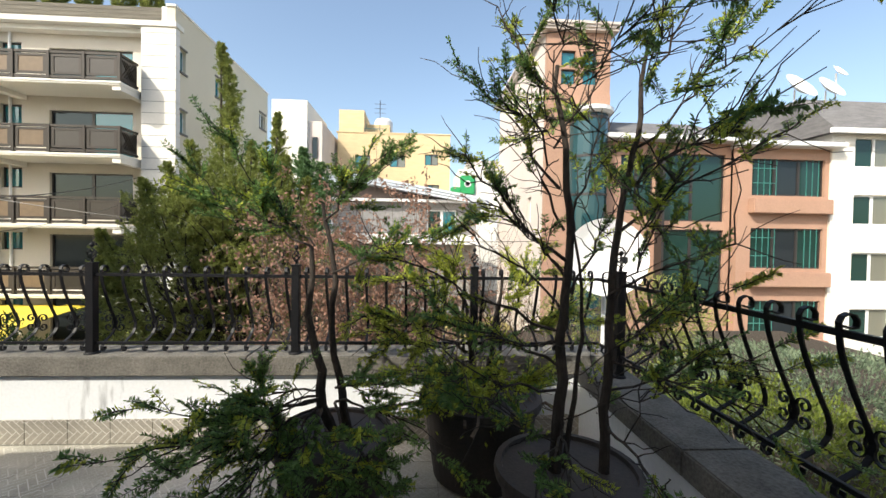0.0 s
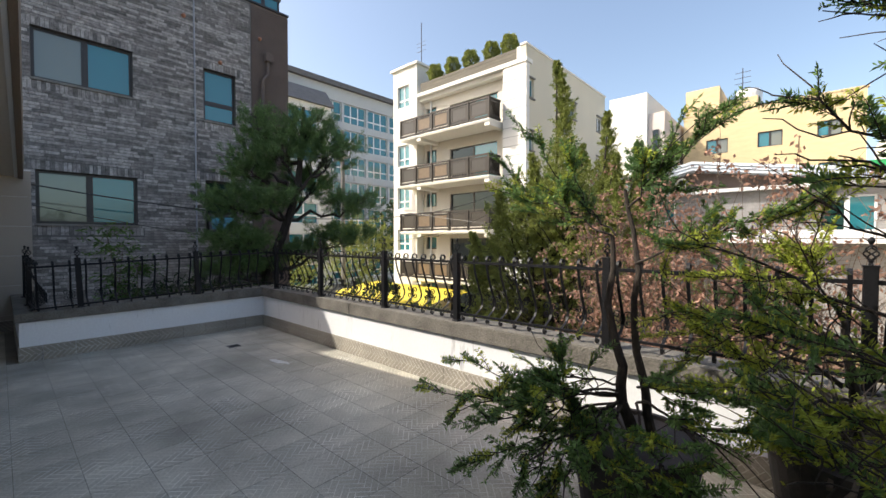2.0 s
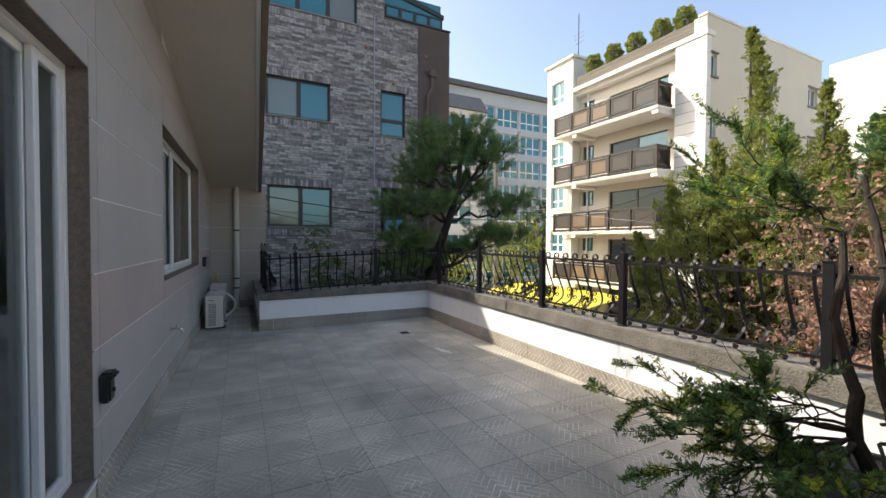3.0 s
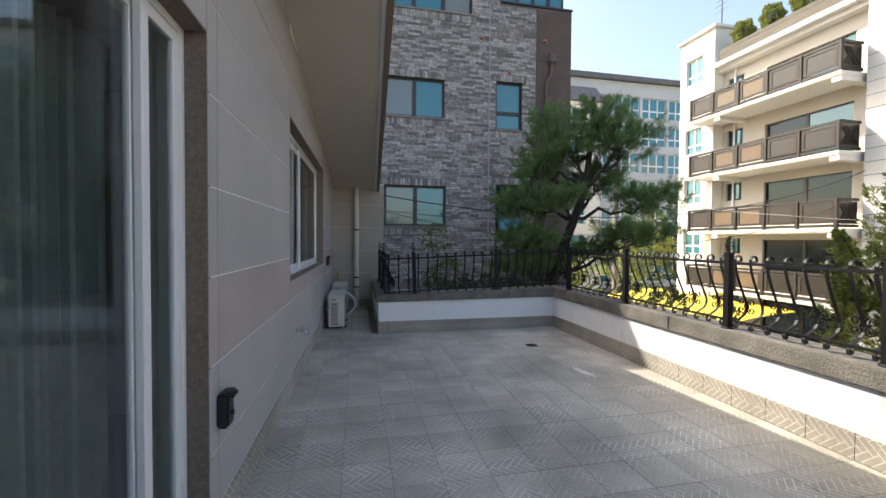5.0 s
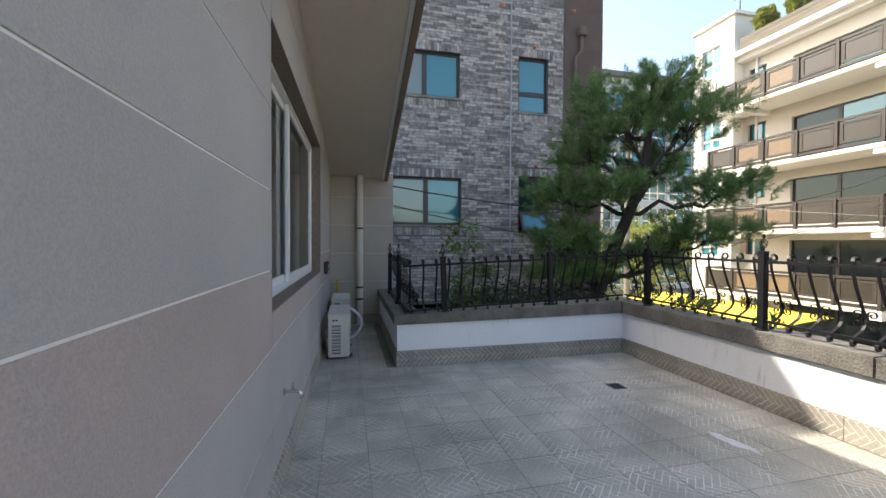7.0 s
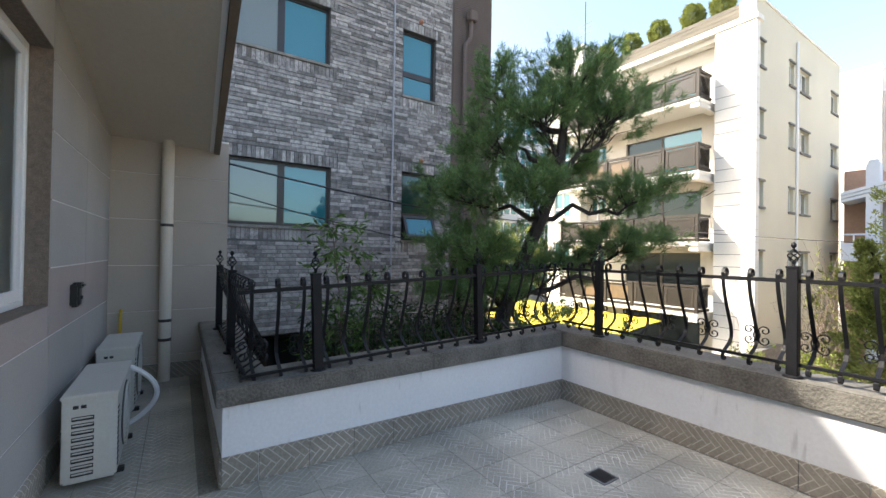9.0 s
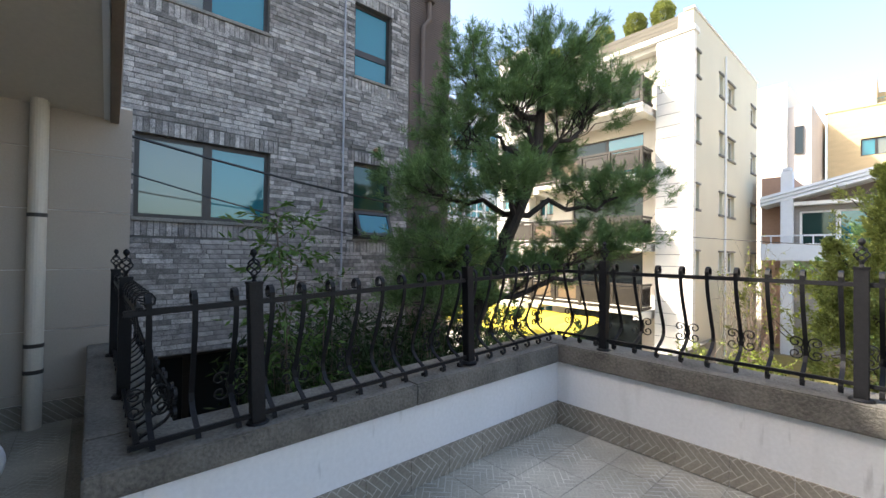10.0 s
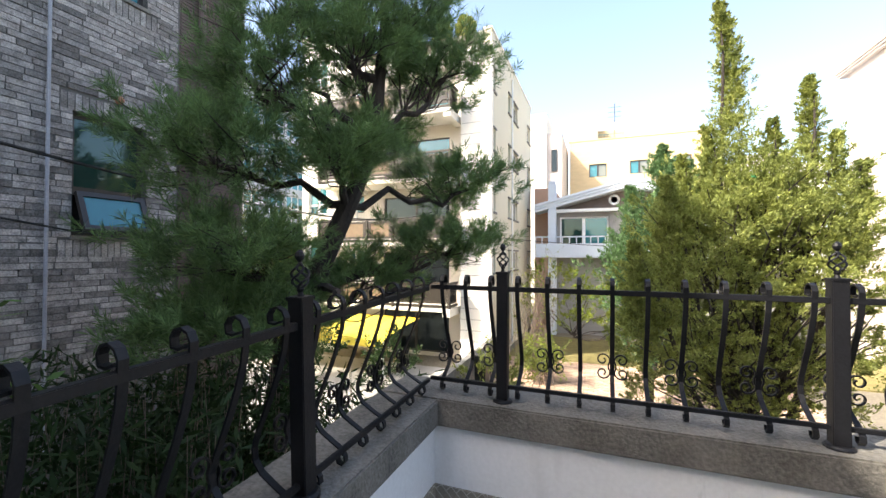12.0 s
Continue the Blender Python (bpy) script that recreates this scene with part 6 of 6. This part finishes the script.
pine_tree()
conifer("tall bushy juniper with leaning spires in the garden below", (-3.5, 8.2, GROUND),
        [((-3.5, 8.3, 1.8), (-3.80, 8.4, 5.5), 0.42), ((-2.8, 8.3, 1.6), (-2.64, 8.4, 4.1), 0.34), ((-4.0, 7.9, 1.6), (-4.1, 7.8, 3.35), 0.34), ((-3.25, 8.3, 2.2), (-3.12, 8.3, 3.5), 0.26), ((-2.2, 8.4, 1.0), (-2.02, 8.4, 2.8), 0.32),
         ((-4.55, 7.5, 0.8), (-4.7, 7.4, 2.55), 0.36), ((-5.0, 7.2, 0.2), (-5.15, 7.0, 1.6), 0.34), ((-4.4, 7.8, 1.6), (-4.45, 7.7, 2.9), 0.28), ((-2.45, 8.3, 1.4), (-2.4, 8.2, 3.2), 0.26)],
        [((-3.6, 8.2, 1.3), (1.2, 1.0, 1.55)), ((-4.4, 7.6, 0.8), (0.85, 0.85, 1.35)), ((-2.7, 8.3, 1.0), (0.9, 0.85, 1.6)), ((-4.8, 7.3, 0.1), (0.55, 0.55, 0.95)), ((-3.5, 8.0, -0.3), (1.0, 0.85, 0.75)), ((-3.2, 8.0, 2.0), (0.8, 0.65, 0.9)), ((-3.9, 7.8, 1.9), (0.7, 0.6, 0.8))], M["juniper"], 21, 0.055, 3600)
conifer("dense blue-green conifer behind the juniper", (-4.2, 14.5, GROUND), [((-4.0, 14.5, -1.0), (-3.85, 14.5, 4.7), 1.5), ((-4.7, 14.5, -0.6), (-4.75, 14.5, 3.5), 1.0), ((-3.4, 14.4, 0.6), (-3.2, 14.4, 4.2), 0.9)],
        [((-4.3, 14.4, 0.9), (1.2, 1.2, 1.9)), ((-4.0, 14.4, -0.9), (1.1, 1.1, 1.2)), ((-3.7, 14.2, 1.8), (0.9, 0.9, 1.2))], M["blue_needles"], 22, 0.12, 620)
dry_shrub("twiggy shrub with rust-brown dry leaves behind the parapet", (-0.9, 6.2, GROUND),
          [((-1.4, 6.0, 1.5), (1.2, 1.0, 1.0)), ((-0.2, 6.2, 1.7), (1.3, 1.0, 0.9)), ((-1.0, 5.6, 0.5), (1.7, 1.0, 0.9)), ((0.5, 6.2, 0.7), (1.2, 0.9, 0.9))], 4600, M["rust"], 31, 80, 0.065)
dry_shrub("bare pinkish twigs of a shrub beyond the railing", (1.6, 7.6, GROUND), [((1.4, 7.4, 0.8), (1.5, 1.0, 1.6)), ((2.6, 6.6, 0.2), (1.3, 1.0, 1.0))], 500, M["rust"], 32, 60, 0.05)
dry_shrub("pale bare stems beside the white building", (-8.0, 17.0, GROUND), [((-8.0, 17.0, 0.6), (1.3, 0.8, 1.6))], 120, M["yew_new"], 33, 60, 0.09)
dry_shrub("small bright green shrub in the yard", (-7.6, 15.6, GROUND), [((-7.6, 15.6, -1.9), (0.8, 0.7, 0.7))], 2600, M["lawn"], 34, 60, 0.10)
conifer("clipped green hedge beside the paving", (-6.8, 20.5, GROUND), [], [((-7.6, 20.5, -0.6), (1.6, 0.9, 1.4)), ((-5.4, 20.8, -0.9), (1.5, 0.9, 1.2)), ((-3.0, 20.5, -1.2), (1.6, 0.9, 1.0))], M["lawn"], 35, 0.14, 300)


def bamboo_bed():
    rng = np.random.default_rng(41)
    ob = thing("bamboo_clump", "dense green dwarf bamboo by the brick wall, shade in leaf colour", "shrub", at=(-8.2, 2.2, GROUND))
    O = np.array((-8.2, 2.2, GROUND))
    bm = bmesh.new()
    P, D = [], []
    for k in range(300):
        x, y = -6.95 - 2.6 * rng.random(), 1.25 + 2.6 * rng.random()
        h = 3.35 + 0.55 * rng.random() - (0.25 if x > -7.5 else 0)
        tip = (x + rng.normal() * 0.18, y + rng.normal() * 0.18, GROUND + h)
        line = crooked(rng, (x, y, GROUND), tip, 6, 0.02)
        tube(bm, [v - Vector(O) for v in line], 0.006, 4, 0.002)
        for q in range(95):
            t = 0.58 + 0.42 * rng.random()
            P.append(np.array(line[0].lerp(line[-1], t)) + rng.normal(size=3) * 0.09)
            D.append(rng.normal(size=3) + np.array([0, 0, -0.35]))
    tagged(part("cane", bm, M["twig"], ob), kind="stuff")
    P, D = np.array(P), np.array(D)
    # leaves carry the gap's shade in their darkened colour
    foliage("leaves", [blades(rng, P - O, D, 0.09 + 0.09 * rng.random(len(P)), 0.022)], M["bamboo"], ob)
    return ob


bamboo_bed()


M["fresh"] = leaf_mat("fresh_green_leaflets", (0.12, 0.21, 0.05), (0.06, 0.12, 0.03))


def nandina(at, tops, seed):
    rng = np.random.default_rng(seed)
    ob = thing("shrub", "slender green shrub with drooping leaflets against the brick wall", "shrub", at=at)
    O = np.array(at)
    bm = bmesh.new()
    P, D = [], []
    for top in tops:
        line = crooked(rng, at, top, 8, 0.02)
        tube(bm, [v - Vector(O) for v in line], 0.014, 5, 0.005)
        for k in range(46):
            j = rng.integers(6, 8)
            a = line[j] + Vector((0, 0, rng.normal() * 0.08))
            b = a + Vector((rng.normal() * 0.17, rng.normal() * 0.20, rng.normal() * 0.10))
            tube(bm, [a - Vector(O), b - Vector(O)], 0.003, 3, 0.001)
            for t in np.linspace(0.25, 1, 9):
                P.append(np.array(a.lerp(b, t)))
                D.append(np.array((b - a).normalized()) + rng.normal(size=3) * 0.6 + np.array([0, 0, -0.3]))
    tagged(part("cane", bm, M["twig"], ob), kind="stuff")
    P, D = np.array(P), np.array(D)
    foliage("leaves", [blades(rng, P - O, D, 0.06 + 0.04 * rng.random(len(P)), 0.024)], M["fresh"], ob)


nandina((-7.6, 1.0, GROUND), [(-7.5, 0.86, 1.52), (-7.6, 1.12, 1.30), (-7.5, 1.25, 1.05)], 51)


def shrub_bed():
    """Mixed low cover on the planted slope beyond the east railing."""
    rng = np.random.default_rng(61)
    for c, r, m_, lab in (((4.2, 3.6, -0.75), (1.9, 2.2, 0.55), M["lawn"], "yellow-green clipped azalea cover below the railing"), ((6.4, 5.6, -0.8), (2.4, 2.0, 0.6), M["sage"], "grey-green juniper ground cover"),
                          ((4.5, 7.6, 0.0), (1.6, 1.3, 0.9), M["juniper"], "yellow-green rounded shrub beyond the railing"), ((4.8, 1.2, -0.8), (2.2, 1.6, 0.5), M["lawn"], "yellow-green clipped cover beside the parapet")):
        ob = thing("hedge", lab, "hedge", at=(c[0], c[1], GROUND))
        n = int(2600 * r[0] * r[1] / 4)
        p, d = in_blob(rng, n, c, r, 0.75)
        keep = p[:, 2] > c[2] - r[2] * 0.6
        p, d = p[keep], d[keep]
        base = np.repeat(p, 7, 0) + rng.normal(size=(len(p) * 7, 3)) * 0.04
        way = np.repeat(d, 7, 0) + rng.normal(size=base.shape) * 0.7 + np.array([0, 0, 0.5])
        foliage("leaves", [blades(rng, base - np.array((c[0], c[1], GROUND)), way, 0.05 + 0.04 * rng.random(len(base)), 0.022)], m_, ob)
        bm = bmesh.new()
        for q in p[:40]:
            tube(bm, [v - Vector((c[0], c[1], GROUND)) for v in crooked(rng, (c[0], c[1], GROUND), q, 5, 0.08)], 0.018, 4, 0.004)
        tagged(part("wood", bm, M["twig"], ob), kind="stuff")


M["sage"] = leaf_mat("grey_green_cover", (0.22, 0.27, 0.17), (0.12, 0.17, 0.10))
shrub_bed()
tagged(boxed("planting_bed", (2.0, -6, GROUND), (12, 12, -1.2), M["soil"]), "raised planting bed of dark soil", "soil", kind="structure")
# every second tree reuses the bamboo green that was darkened for shade
for x, y, z, r, s in ((-15.5, 12.2, -1.9, 1.3, 71), (-19.5, 9.5, -1.2, 2.0, 72), (-12.2, 12.5, -2.3, 0.9, 73), (-24.0, 17.5, 0.2, 2.6, 74), (-23.0, 21.0, 1.5, 3.0, 75), (-8.6, 12.5, -2.3, 0.9, 76)):
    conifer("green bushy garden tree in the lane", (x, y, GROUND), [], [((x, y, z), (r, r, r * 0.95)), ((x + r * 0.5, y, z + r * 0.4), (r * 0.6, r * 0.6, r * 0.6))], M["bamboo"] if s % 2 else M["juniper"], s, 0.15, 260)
for k, x in enumerate((-16.6, -15.2, -13.85, -12.4, -11.25)):
    rng = np.random.default_rng(80 + k)
    ob = thing("topiary_bush", "small rounded clipped evergreen in the rooftop planter", "bush", "rooftop bushes", at=(x, WY + 0.6, 10.9))
    p, d = in_blob(rng, 1500, (0, 0, 0.70), (0.40, 0.40, 0.48), 0.9)
    base = np.repeat(p, 7, 0) + rng.normal(size=(len(p) * 7, 3)) * 0.03
    foliage("crown", [blades(rng, base, np.repeat(d, 7, 0) + rng.normal(size=base.shape) * 0.6, 0.07, 0.03)], M["juniper"], ob)
    bm = bmesh.new()
    tube(bm, [(0, 0, -0.1), (0, 0, 0.7)], 0.05, 6)
    part("trunk", bm, M["bark"], ob)

# ---- floor tiles, skirting tiles and bricks
def shared_box(name, size, material, bevel=0.0):
    bm = bmesh.new()
    box(bm, (-size[0] / 2, -size[1] / 2, -size[2]), (size[0] / 2, size[1] / 2, 0), bevel)
    me = bpy.data.meshes.new(name)
    bm.to_mesh(me)
    bm.free()
    me.materials.append(material)
    return me


rng = random.Random(7)
TILE = shared_box("floor_tile", (0.2968, 0.2968, 0.0075), M["tile"])
rest_lo, rest_hi = [], []
for i in range(-9, 28):
    for j in range(0, 13):
        x, y = -6.27 + 0.3 * i, -0.95 + 0.3 * j
        if x < -6.4 and y > -0.2: continue
        if x > 1.55 or y > 2.80: continue
        if x > -0.2 or x < -6.4:
            rest_lo.append((x - 0.1477, y - 0.1477, -0.0075))
            rest_hi.append((x + 0.1477, y + 0.1477, 0.0))
        else:
            t_ = new("floor_tile", TILE)
            t_.parent = FLOOR
            t_.rotation_euler = (0, 0, rng.choice((0, 1, 1, 2, 3)) * math.pi / 2)
            t_.location = (x, y, rng.uniform(-0.0008, 0.0008))
tagged(boxes("far_tiles", rest_lo, rest_hi, M["tile"], FLOOR), kind="stuff")
SK_N = shared_box("skirting_tile", (0.297, 0.012, 0.18), M["skirt"], 0.001)
for k in range(27):
    s_ = new("skirting_tile", SK_N)
    s_.parent = WALL_N
    s_.location = (-6.27 + 0.3 * k, 2.815, 0.182)
for k in range(9):
    s_ = new("skirting_tile", SK_N)
    s_.parent = WALL_W
    s_.matrix_basis = pose(-6.415, 2.66 - 0.3 * k, 0.182, 0, 0, 90)
s_ = new("skirting_tile", shared_box("skirting_tile_cut", (0.198, 0.012, 0.18), M["skirt"], 0.001))
s_.parent = WALL_W
s_.matrix_basis = pose(-6.415, 0.0085, 0.182, 0, 0, 90)
for k in range(8):
    s_ = new("skirting_tile", SK_N)
    s_.parent = WALL_S
    s_.location = (-6.57 - 0.3 * k, -0.096, 0.182)

# bricks of the neighbouring wall, laid in uneven courses
rng = random.Random(8)
H_, J_ = 0.057, 0.010
lo, hi, near = [], [], []
soldiers = [(o[0] - 0.12, o[1] + 0.12, o[3], o[3] + 0.19) for o in B_WIN] + [(o[0] - 0.12, o[1] + 0.12, o[2] - 0.24, o[2] - 0.05) for o in B_WIN]
blocked = B_WIN + soldiers + [(o[0], o[1], o[2] - 0.06, o[2]) for o in B_WIN]


def lay(y0, y1, z0, z1):
    d = rng.uniform(-0.006, 0.007)
    item = ((BX - 0.03, y0, z0), (BX + d, y1, z1))
    if 0.0 < z0 < 1.75 and 0.9 < y0 < 2.6 and len(near) < 300:
        near.append(item)
    else:
        lo.append(item[0])
        hi.append(item[1])


z = 0.0
while z < 8.9:
    y = -1.5 + rng.uniform(0, 0.2)
    end = 4.50 if z < 7.9 else 3.43
    while y < end - 0.03:
        L = rng.choice((0.29, 0.29, 0.24, 0.19, 0.34))
        y1 = min(y + L, end)
        segs = [(y, y1)]
        for b in blocked:
            if b[2] - H_ * 0.5 < z and z + H_ * 0.5 < b[3]:
                out = []
                for p, q in segs:
                    if q <= b[0] or p >= b[1]: out.append((p, q)); continue
                    if p < b[0]: out.append((p, b[0]))
                    if q > b[1]: out.append((b[1], q))
                segs = out
        for p, q in segs:
            if q - p > 0.03: lay(p, q - J_, z, z + H_)
        y = y1
    z += H_ + J_
for b in soldiers:
    y = b[0]
    while y < b[1] - 0.02:
        lay(y, min(y + 0.057, b[1]), b[2] + 0.005, b[3] - 0.005)
        y += 0.067
tagged(boxes("far_bricks", lo, hi, M["brick"], BRICK), kind="stuff")
for a, b in near:
    me = bpy.data.meshes.new("brick")
    me.from_pydata([tuple(a[i] + (b[i] - a[i]) * v[i] - (a[i] + b[i]) / 2 for i in range(3)) for v in CUBE_V], [], [tuple(int(q) for q in f) for f in CUBE_F])
    me.materials.append(M["brick_part"])
    ob = new("brick", me)
    ob.parent = BRICK
    ob.location = [(a[i] + b[i]) / 2 for i in range(3)]
